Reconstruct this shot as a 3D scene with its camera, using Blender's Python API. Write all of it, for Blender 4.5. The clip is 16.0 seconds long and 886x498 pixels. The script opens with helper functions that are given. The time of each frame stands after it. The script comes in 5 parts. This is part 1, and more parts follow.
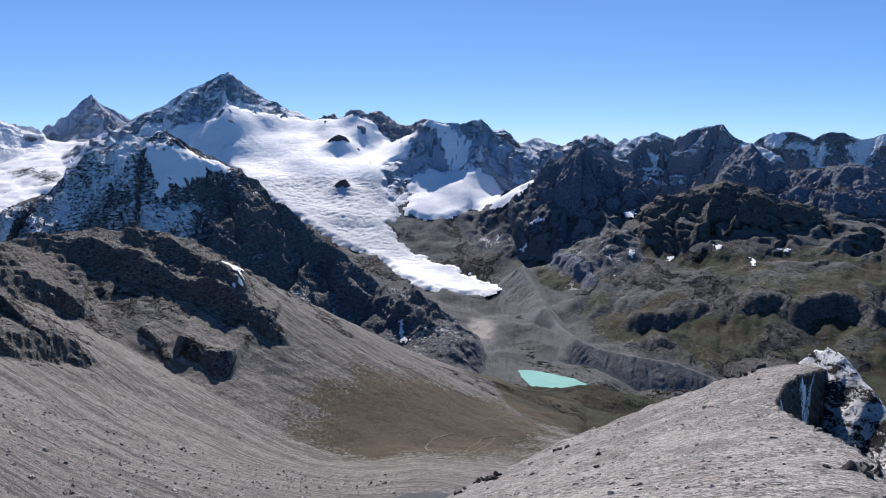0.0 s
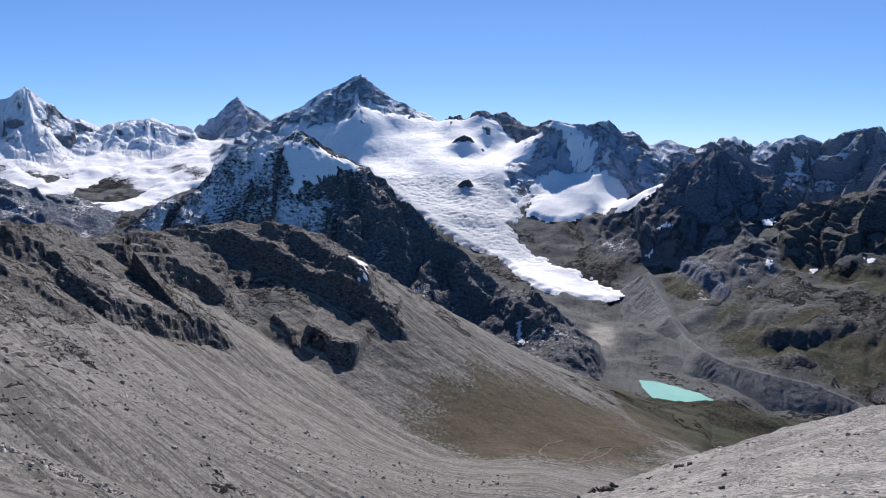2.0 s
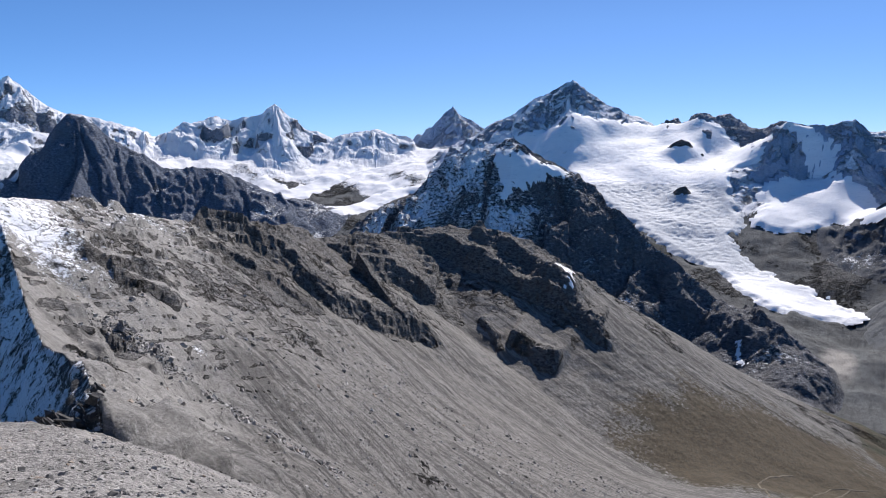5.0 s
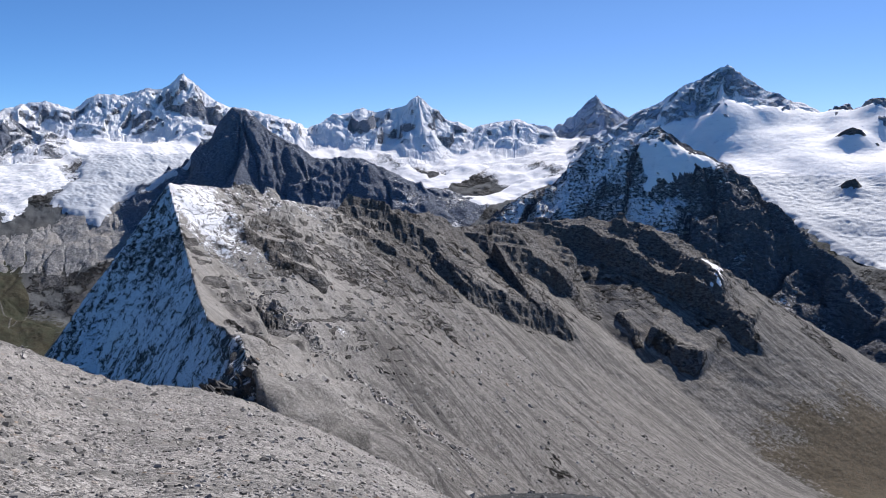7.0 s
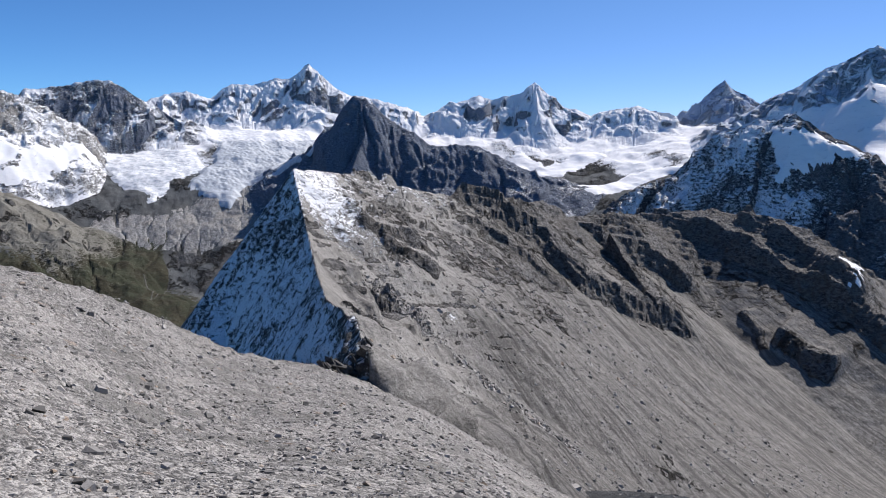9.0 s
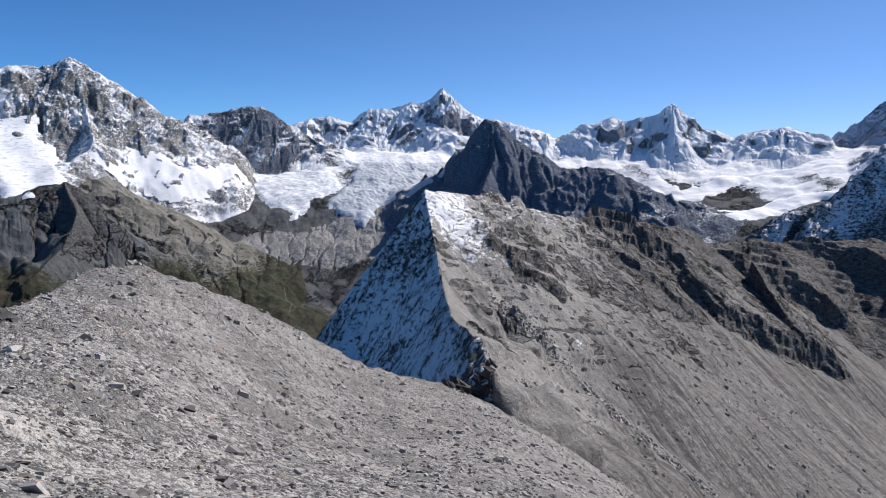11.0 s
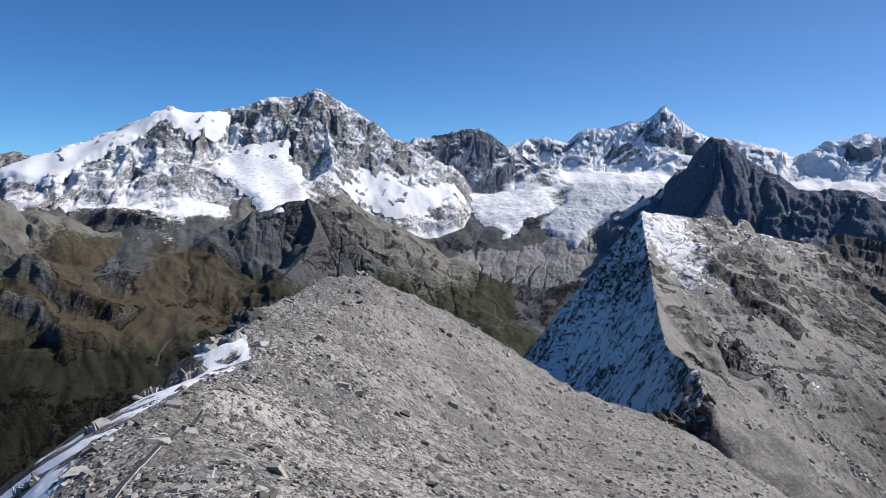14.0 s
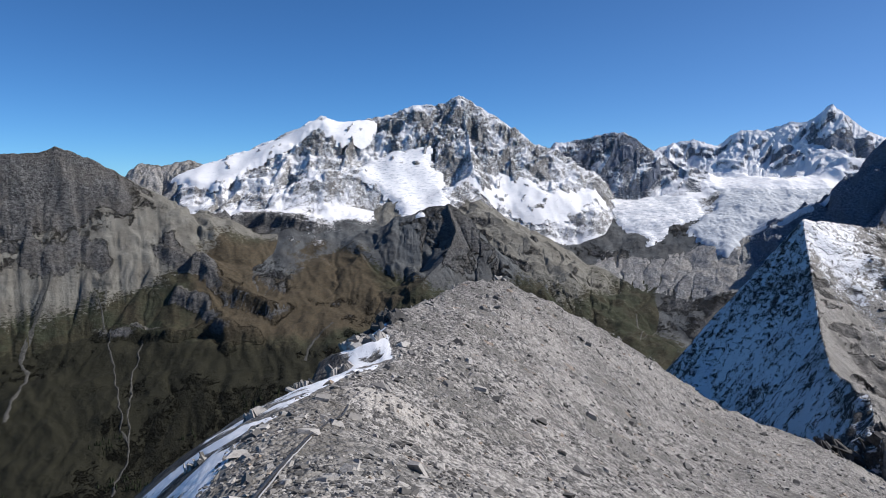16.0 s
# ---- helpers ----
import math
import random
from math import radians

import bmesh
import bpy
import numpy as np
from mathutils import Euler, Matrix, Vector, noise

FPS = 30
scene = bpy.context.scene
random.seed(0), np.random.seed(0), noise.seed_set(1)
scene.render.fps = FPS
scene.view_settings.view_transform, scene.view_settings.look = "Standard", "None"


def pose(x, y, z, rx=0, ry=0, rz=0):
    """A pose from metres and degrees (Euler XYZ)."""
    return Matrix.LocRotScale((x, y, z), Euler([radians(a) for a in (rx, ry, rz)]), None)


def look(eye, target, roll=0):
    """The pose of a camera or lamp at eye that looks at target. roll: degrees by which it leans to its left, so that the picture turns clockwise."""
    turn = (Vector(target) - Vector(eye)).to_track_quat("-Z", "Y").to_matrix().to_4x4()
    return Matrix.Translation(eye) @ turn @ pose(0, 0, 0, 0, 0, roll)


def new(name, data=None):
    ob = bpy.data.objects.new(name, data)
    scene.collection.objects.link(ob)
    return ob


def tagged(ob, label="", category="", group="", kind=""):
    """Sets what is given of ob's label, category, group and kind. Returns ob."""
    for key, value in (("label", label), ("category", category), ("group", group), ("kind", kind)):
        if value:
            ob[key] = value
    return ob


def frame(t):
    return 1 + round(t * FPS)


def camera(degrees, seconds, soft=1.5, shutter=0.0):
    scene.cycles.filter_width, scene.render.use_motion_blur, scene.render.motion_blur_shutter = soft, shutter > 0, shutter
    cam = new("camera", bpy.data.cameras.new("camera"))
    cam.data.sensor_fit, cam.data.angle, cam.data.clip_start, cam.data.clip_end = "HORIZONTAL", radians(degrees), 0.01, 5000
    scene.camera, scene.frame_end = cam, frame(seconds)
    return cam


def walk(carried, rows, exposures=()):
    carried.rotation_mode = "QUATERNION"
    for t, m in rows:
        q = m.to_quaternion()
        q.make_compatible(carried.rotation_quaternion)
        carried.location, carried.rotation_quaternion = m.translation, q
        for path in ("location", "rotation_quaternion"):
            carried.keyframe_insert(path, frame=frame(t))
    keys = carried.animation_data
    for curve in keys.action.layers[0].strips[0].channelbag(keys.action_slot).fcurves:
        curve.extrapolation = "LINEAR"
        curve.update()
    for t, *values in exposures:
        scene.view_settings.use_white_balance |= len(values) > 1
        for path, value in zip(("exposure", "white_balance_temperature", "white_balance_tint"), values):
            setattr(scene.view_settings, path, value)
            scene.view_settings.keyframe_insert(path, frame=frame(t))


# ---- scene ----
import itertools

# ---------------------------------------------------------------- camera
# Somebody stands on a summit and turns to the left with the camera held 0.4 m before the body.
# Rows: seconds, heading, pitch, roll. The eye is at z = 0.
TURN = [
    (0.0, 0.00, -8.25, 0.00),
    (0.5, 3.05, -8.14, 0.03),
    (1.0, 6.09, -8.43, -0.02),
    (1.5, 8.03, -8.45, -0.47),
    (2.0, 10.29, -8.23, -0.56),
    (2.5, 13.31, -7.85, -0.24),
    (3.0, 15.91, -7.59, -0.03),
    (3.5, 18.80, -7.41, -0.01),
    (4.0, 21.57, -7.70, 0.02),
    (4.5, 24.33, -7.74, -0.07),
    (5.0, 27.61, -7.76, 0.08),
    (7.5, 41.55, -8.89, 0.12),
    (8.0, 43.86, -9.22, 0.10),
    (8.5, 46.33, -9.41, 0.08),
    (11.0, 59.47, -7.71, -0.03),
    (11.5, 63.13, -6.38, -0.05),
    (12.0, 66.16, -5.77, -0.02),
    (12.5, 69.10, -5.85, -0.04),
    (13.0, 71.89, -5.96, -0.16),
    (13.5, 74.45, -5.91, -0.23),
    (14.0, 77.20, -6.08, -0.16),
    (14.5, 80.08, -5.99, -0.15),
    (15.0, 82.98, -5.92, -0.09),
    (15.5, 85.91, -5.60, -0.14),
    (16.0, 88.82, -5.64, -0.03),
]
cam = camera(66.0, 16.0, soft=1.0)
walk(cam, [(t, pose(-0.4 * math.sin(radians(w)), 0.4 * math.cos(radians(w)), 0, 90 + p, r, w))
           for t, w, p, r in TURN],
     exposures=[(0.0, 0.37, 6250, 14), (5.0, 0.37, 6250, 14), (16.0, 0.13, 6250, 12)])

# ---------------------------------------------------------------- light
SUN_BEARING, SUN_HEIGHT = 5.0, 43.0     # degrees to the left of the first view, and up
world = bpy.data.worlds.new("sky")
scene.world = world
world.use_nodes = True
wn = world.node_tree.nodes
sky = wn.new("ShaderNodeTexSky")
sky.sky_type, sky.sun_disc = "NISHITA", False
sky.sun_elevation, sky.sun_rotation = radians(SUN_HEIGHT), radians(-SUN_BEARING)
sky.altitude, sky.air_density, sky.dust_density, sky.ozone_density = 3300, 0.8, 0.0, 3.0
wn["Background"].inputs["Strength"].default_value = 0.1
# clear mountain air: paler and warmer towards the sun, deeper blue away from it
def sky_mix(fac, a, b, blend="MIX"):
    n = wn.new("ShaderNodeMix")
    n.data_type, n.blend_type = "RGBA", blend
    for sock, v in ((n.inputs["Factor"], fac), (n.inputs[6], a), (n.inputs[7], b)):
        if hasattr(v, "is_output"):
            world.node_tree.links.new(v, sock)
        else:
            sock.default_value = (*v, 1) if isinstance(v, tuple) else v
    return n.outputs[2]


def sky_ramp(value, lo, hi):
    n = wn.new("ShaderNodeMapRange")
    n.inputs["From Min"].default_value, n.inputs["From Max"].default_value = lo, hi
    world.node_tree.links.new(value, n.inputs["Value"])
    return n.outputs[0]


air = wn.new("ShaderNodeTexCoord").outputs["Generated"]
split = wn.new("ShaderNodeSeparateXYZ")
world.node_tree.links.new(air, split.inputs[0])
sunward = wn.new("ShaderNodeVectorMath")
sunward.operation = "DOT_PRODUCT"
sunward.inputs[1].default_value = (-math.sin(radians(SUN_BEARING)), math.cos(radians(SUN_BEARING)), 0)
world.node_tree.links.new(air, sunward.inputs[0])
high = sky_ramp(split.outputs["Z"], 0.0, 0.18)
low_tint = sky_mix(sky_ramp(sunward.outputs["Value"], 0.1, 0.95), (0.47, 0.81, 1.03), (0.58, 0.66, 0.87))
high_tint = sky_mix(sky_ramp(sunward.outputs["Value"], 0.1, 0.95), (0.46, 0.82, 1.07), (0.69, 0.84, 0.96))
world.node_tree.links.new(sky_mix(1.0, sky.outputs[0], sky_mix(high, low_tint, high_tint), "MULTIPLY"), wn["Background"].inputs["Color"])
sun = new("sun", bpy.data.lights.new("sun", "SUN"))
sun.data.energy, sun.data.angle, sun.data.color = 5.0, radians(0.5), (1.0, 0.94, 0.86)
b, h = radians(SUN_BEARING), radians(SUN_HEIGHT)
sun.matrix_world = look((-math.sin(b) * math.cos(h) * 900, math.cos(b) * math.cos(h) * 900, math.sin(h) * 900), (0, 0, 0))


# ---------------------------------------------------------------- materials
class Nodes:
    """A small helper that wires a node material."""

    def __init__(self, name, rough=0.9):
        self.mat = bpy.data.materials.new(name)
        self.mat.use_nodes = True
        self.tree = self.mat.node_tree
        self.bsdf = self.tree.nodes["Principled BSDF"]
        self.bsdf.inputs["Roughness"].default_value = rough
        self.bsdf.inputs["Specular IOR Level"].default_value = 0.2
        self.place = self.tree.nodes.new("ShaderNodeTexCoord").outputs["Object"]

    def add(self, kind, **inputs):
        n = self.tree.nodes.new("ShaderNode" + kind)
        for k, v in inputs.items():
            k = k.replace("_", " ")
            if hasattr(v, "is_output"):
                self.tree.links.new(v, n.inputs[k])
            else:
                n.inputs[k].default_value = v
        return n

    def link(self, a, b):
        self.tree.links.new(a, b)

    def noise(self, size, detail=6.0, rough=0.6, squash=(1, 1, 1), warp=0.0):
        m = self.add("Mapping", Vector=self.place)
        m.inputs["Scale"].default_value = [v / size for v in squash]
        n = self.add("TexNoise", Vector=m.outputs[0], Scale=1.0, Detail=detail, Roughness=rough, Distortion=warp)
        return n.outputs["Fac"]

    def ramp(self, fac, lo, hi, a=0.0, b=1.0):
        n = self.add("MapRange", Value=fac)
        n.interpolation_type = "SMOOTHSTEP"
        for k, v in zip(("From Min", "From Max", "To Min", "To Max"), (lo, hi, a, b)):
            n.inputs[k].default_value = v
        return n.outputs[0]

    def math(self, op, a, b=0.0):
        n = self.tree.nodes.new("ShaderNodeMath")
        n.operation = op
        for i, v in enumerate((a, b)):
            if hasattr(v, "is_output"):
                self.link(v, n.inputs[i])
            else:
                n.inputs[i].default_value = v
        return n.outputs[0]

    def mix(self, fac, a, b):
        n = self.tree.nodes.new("ShaderNodeMix")
        n.data_type = "RGBA"
        for sock, v in ((n.inputs["Factor"], fac), (n.inputs[6], a), (n.inputs[7], b)):
            if hasattr(v, "is_output"):
                self.link(v, sock)
            else:
                sock.default_value = (*v, 1) if isinstance(v, tuple) and len(v) == 3 else v
        return n.outputs[2]

    def cover(self, name):
        n = self.tree.nodes.new("ShaderNodeAttribute")
        n.attribute_name = name
        return n.outputs["Fac"]

    def finish(self, colour, height=None, depth=1.0, strength=1.0):
        self.link(colour, self.bsdf.inputs["Base Color"])
        if height is not None:
            n = self.add("Bump", Height=height, Strength=strength, Distance=depth)
            self.link(n.outputs[0], self.bsdf.inputs["Normal"])
        return self.mat


def mountain_material(name, dark, light, size, snow_white=0.84, grass=(0.054, 0.05, 0.03), scree=None, speck=0.7, dirt=0.4, stripes=None):
    """Alpine rock with ledges, debris, turf and snow, by the cover that each vertex carries. size: metres of the main blocks."""
    k = Nodes(name)
    big = k.noise(size * 6, 5, 0.6)
    mid = k.noise(size, 9, 0.72, (1, 1, 2.0), 0.6)
    fine = k.noise(size / 5, 8, 0.75, (1, 1, 1.7), 0.3)
    rock = k.mix(k.ramp(mid, 0.38, 0.6), dark, light)
    rock = k.mix(k.ramp(fine, 0.5, 0.62, 0, 0.7), rock, tuple(v * dirt for v in dark))
    rock = k.mix(k.ramp(fine, 0.46, 0.36, 0, 0.55), rock, tuple(v * 1.35 for v in light))
    rock = k.mix(k.ramp(big, 0.45, 0.6, 0, 0.45), rock, tuple((a + b) * 0.5 * c for a, b, c in zip(dark, light, (1.08, 1.0, 0.9))))
    warped = k.add("Mapping", Vector=k.place)
    warped.inputs["Scale"].default_value = (1 / size / 1.6, 1 / size / 1.6, 1 / size / 1.2)
    wind = k.add("VectorMath")
    k.link(warped.outputs[0], wind.inputs[0])
    k.link(k.add("TexNoise", Vector=warped.outputs[0], Scale=0.8, Detail=3.0).outputs["Color"], wind.inputs[1])
    chips = k.add("TexVoronoi", Vector=wind.outputs[0], Scale=1.0, Detail=2.0, Roughness=0.6)
    chips.normalize = True
    facet = chips.outputs["Distance"]
    debris = scree or tuple(v * 1.05 for v in light)
    loose = k.mix(k.ramp(big, 0.4, 0.62), debris, tuple(v * c for v, c in zip(debris, (0.74, 0.72, 0.71))))
    loose = k.mix(k.ramp(fine, 0.5, 0.64, 0, 0.6), loose, tuple(v * 0.42 for v in debris))
    loose = k.mix(k.ramp(fine, 0.46, 0.36, 0, 0.5), loose, tuple(v * 1.3 for v in debris))
    loose = k.mix(k.ramp(k.cover("streak"), 0.1, 0.45, 0, 0.5), loose, tuple(v * 0.45 for v in debris))
    loose = k.mix(k.ramp(k.cover("pale"), 0.2, 0.9), loose, k.mix(k.ramp(fine, 0.4, 0.62), (0.37, 0.352, 0.322), (0.19, 0.181, 0.166)))
    if stripes:
        for wide, amount in ((0.9, 0.55), (2.4, 0.4)):
            cell = k.add("TexVoronoi", Vector=k.place, Scale=1 / wide, Randomness=1.0)
            tone = k.add("SeparateColor", Color=cell.outputs["Color"]).outputs[0]
            loose = k.mix(k.ramp(tone, 0.55, 0.95, 0, amount), loose, tuple(v * 1.6 for v in debris))
            loose = k.mix(k.ramp(tone, 0.42, 0.1, 0, amount), loose, tuple(v * 0.35 for v in debris))
    if stripes:
        turned = k.add("Mapping", Vector=k.place)
        turned.inputs["Rotation"].default_value = (0, 0, stripes)
        for wide, long, amount in ((1.6, 50.0, 0.6), (4.0, 90.0, 0.95), (12.0, 170.0, 0.7)):
            drawn = k.add("Mapping", Vector=turned.outputs[0])
            drawn.inputs["Scale"].default_value = (1 / wide, 1 / long, 1 / long)
            line = k.add("TexNoise", Vector=drawn.outputs[0], Scale=1.0, Detail=5.0, Roughness=0.65, Distortion=0.4).outputs["Fac"]
            loose = k.mix(k.ramp(line, 0.52, 0.64, 0, amount), loose, tuple(v * 0.38 for v in debris))
            loose = k.mix(k.ramp(line, 0.44, 0.34, 0, amount * 0.7), loose, tuple(v * 1.3 for v in debris))
    if stripes:
        loose = k.mix(k.ramp(k.cover("pale"), 0.2, 0.9, 0, 0.45), loose, k.mix(k.ramp(fine, 0.4, 0.62), (0.42, 0.4, 0.366), (0.27, 0.257, 0.235)))
    heap = k.ramp(k.math("ADD", k.cover("scree"), k.math("MULTIPLY", k.math("SUBTRACT", mid, 0.5), 1.2)), 0.38, 0.62)
    ground = k.mix(heap, rock, loose)
    turf = k.mix(k.ramp(mid, 0.36, 0.62), grass, tuple(v * 0.5 for v in grass))
    turf = k.mix(k.ramp(big, 0.42, 0.6, 0, 0.7), turf, (grass[0] * 0.7, grass[1] * 0.92, grass[2] * 0.9))
    turf = k.mix(k.ramp(k.cover("rust"), 0.3, 0.8), turf, k.mix(k.ramp(mid, 0.36, 0.62), (0.086, 0.067, 0.042), (0.056, 0.047, 0.031)))
    # a much darker turf tone, by its own cover
    turf = k.mix(k.ramp(k.math("ADD", k.cover("dark_turf"), k.math("MULTIPLY", k.math("SUBTRACT", mid, 0.5), 1.2)), 0.3, 0.6), turf, k.mix(k.ramp(fine, 0.4, 0.6), (0.027, 0.026, 0.0145), (0.012, 0.0125, 0.0075)))
    turf = k.mix(k.ramp(fine, 0.56, 0.66, 0, 0.4), turf, tuple(v * 0.9 for v in light))
    ground = k.mix(k.ramp(k.math("ADD", k.cover("grass"), k.math("MULTIPLY", k.math("SUBTRACT", mid, 0.5), 1.8)), 0.38, 0.62), ground, turf)
    snow = k.mix(k.ramp(big, 0.35, 0.7), (snow_white, snow_white, snow_white * 1.01), (snow_white * 0.9, snow_white * 0.92, snow_white * 0.95))
    edge = k.math("ADD", k.math("MULTIPLY", k.math("SUBTRACT", mid, 0.5), 2.0 * speck), k.math("MULTIPLY", k.math("SUBTRACT", fine, 0.5), 1.6 * speck))
    white = k.ramp(k.math("ADD", k.cover("snow"), edge), 0.45, 0.55)
    colour = k.mix(white, ground, snow)
    bare = k.math("MULTIPLY", k.math("SUBTRACT", 1.0, k.math("MULTIPLY", white, 0.7)), k.math("SUBTRACT", 1.0, k.math("MULTIPLY", heap, 0.7)))
    low = k.add("Bump", Height=k.math("MULTIPLY", k.math("ADD", k.math("MULTIPLY", mid, 0.6), facet), bare), Strength=1.0, Distance=size * 1.1)
    top = k.add("Bump", Height=k.math("MULTIPLY", fine, k.math("ADD", 0.35, bare)), Strength=1.0, Distance=size * 0.22, Normal=low.outputs[0])
    k.link(top.outputs[0], k.bsdf.inputs["Normal"])
    return k.finish(colour)


def stony_material(name):
    """Broken schist: slabs and grit of many greys, some pale, some rusty."""
    k = Nodes(name, 0.85)
    turn = k.add("Mapping", Vector=k.place)
    turn.inputs["Rotation"].default_value = (0, 0, 0.6)
    turn.inputs["Scale"].default_value = (1.0, 1.9, 1.5)
    height, shade = None, None
    for size, share in ((0.9, 0.17), (0.36, 0.26), (0.14, 0.28)):
        v = k.add("TexVoronoi", Vector=turn.outputs[0], Scale=1 / size, Randomness=1.0)
        v.feature = "F1"
        grey = k.add("SeparateColor", Color=v.outputs["Color"]).outputs[0]
        h = k.math("MULTIPLY", k.math("SUBTRACT", grey, k.math("MULTIPLY", v.outputs["Distance"], 1.1)), size * share)
        height = h if height is None else k.math("ADD", height, h)
        g = k.math("MULTIPLY", k.math("SUBTRACT", grey, 0.5), share)
        shade = g if shade is None else k.math("ADD", shade, g)
    wide, fine = k.noise(9, 6, 0.6), k.noise(0.5, 8, 0.75)
    shade = k.math("ADD", shade, k.math("MULTIPLY", k.math("SUBTRACT", fine, 0.5), 0.9))
    c = k.mix(k.ramp(shade, -0.16, 0.2), (0.07, 0.067, 0.063), (0.43, 0.408, 0.376))
    c = k.mix(k.ramp(wide, 0.5, 0.62, 0, 0.35), c, (0.42, 0.396, 0.362))
    c = k.mix(k.ramp(wide, 0.48, 0.36, 0, 0.65), c, k.mix(k.ramp(fine, 0.4, 0.6), (0.2, 0.192, 0.172), (0.11, 0.106, 0.096)))
    c = k.mix(k.ramp(k.noise(4, 6, 0.65), 0.56, 0.68, 0, 0.55), c, (0.14, 0.135, 0.128))
    c = k.mix(k.ramp(k.noise(2.2, 5, 0.6), 0.62, 0.72, 0, 0.5), c, (0.34, 0.24, 0.16))
    c = k.mix(k.ramp(k.math("ADD", k.cover("pale"), k.math("MULTIPLY", k.math("SUBTRACT", fine, 0.5), 0.8)), 0.35, 0.7, 0, 0.7), c, (0.47, 0.44, 0.395))
    c = k.mix(k.ramp(k.math("ADD", k.cover("soil"), k.math("MULTIPLY", k.math("SUBTRACT", fine, 0.5), 1.0)), 0.3, 0.8, 0, 0.65), c, k.mix(k.ramp(fine, 0.4, 0.6), (0.17, 0.155, 0.135), (0.09, 0.084, 0.072)))
    c = k.mix(k.ramp(k.cover("cliff"), 0.3, 0.6), c, k.mix(k.ramp(k.noise(1.6, 7, 0.7, (1, 1, 2)), 0.4, 0.62), (0.09, 0.086, 0.08), (0.025, 0.025, 0.026)))
    snow = k.ramp(k.math("ADD", k.cover("snow"), k.math("MULTIPLY", k.math("SUBTRACT", fine, 0.5), 0.9)), 0.45, 0.55)
    c = k.mix(snow, c, (0.84, 0.85, 0.87))
    return k.finish(c, k.math("MULTIPLY", height, k.math("SUBTRACT", 1.0, k.math("MULTIPLY", snow, 0.85))), 1.0, 1.0)


def stone_material(name):
    """Loose slabs, each its own grey."""
    k = Nodes(name, 0.8)
    each = k.math("FRACT", k.math("ADD", k.tree.nodes.new("ShaderNodeNewGeometry").outputs["Random Per Island"], k.tree.nodes.new("ShaderNodeObjectInfo").outputs["Random"]))
    fine = k.noise(0.12, 7, 0.7)
    c = k.mix(k.ramp(each, 0.05, 0.95), (0.11, 0.106, 0.1), (0.42, 0.4, 0.37))
    c = k.mix(k.ramp(each, 0.95, 0.99), c, (0.3, 0.235, 0.175))
    c = k.mix(k.ramp(fine, 0.5, 0.66, 0, 0.5), c, (0.12, 0.115, 0.11))
    return k.finish(c, fine, 0.05, 0.6)


def plain_material(name, colour, rough=0.6, other=None, size=1.0):
    k = Nodes(name, rough)
    n = k.noise(size, 6, 0.65)
    return k.finish(k.mix(k.ramp(n, 0.35, 0.65), colour, other or tuple(v * 0.8 for v in colour)), n, size * 0.1, 0.4)


# ---------------------------------------------------------------- terrain tools
RNG = np.random.default_rng(7)
LATTICE = RNG.random((256, 256)) * 2 * np.pi
GX, GY = np.cos(LATTICE), np.sin(LATTICE)


def perlin(x, y):
    """Gradient noise, about -0.7 to 0.7, for arrays."""
    xi, yi = np.floor(x).astype(np.int64), np.floor(y).astype(np.int64)
    fx, fy = x - xi, y - yi
    u, v = fx * fx * fx * (fx * (fx * 6 - 15) + 10), fy * fy * fy * (fy * (fy * 6 - 15) + 10)
    x0, y0 = xi & 255, yi & 255
    x1, y1 = (xi + 1) & 255, (yi + 1) & 255
    a = GX[x0, y0] * fx + GY[x0, y0] * fy
    b = GX[x1, y0] * (fx - 1) + GY[x1, y0] * fy
    c = GX[x0, y1] * fx + GY[x0, y1] * (fy - 1)
    d = GX[x1, y1] * (fx - 1) + GY[x1, y1] * (fy - 1)
    a = a + u * (b - a)
    return a + v * (c + u * (d - c) - a)


def fbm(x, y, octaves=5, gain=0.5):
    out, amp = 0, 1.0
    for i in range(octaves):
        out = out + amp * perlin(x * 2 ** i + 13.7 * i, y * 2 ** i + 7.3 * i)
        amp *= gain
    return out


def ridged(x, y, octaves=5, gain=0.5):
    """0 on the ribs, negative in the gullies between."""
    out, amp = 0, 1.0
    for i in range(octaves):
        out = out - amp * np.abs(perlin(x * 2.03 ** i + 31.1 * i, y * 2.03 ** i + 17.9 * i))
        amp *= gain
    return out


def smooth(a, lo, hi):
    t = np.clip((a - lo) / (hi - lo), 0, 1)
    return t * t * (3 - 2 * t)


def plan(bearing, distance):
    b = np.radians(bearing)
    return -np.sin(b) * distance, np.cos(b) * distance


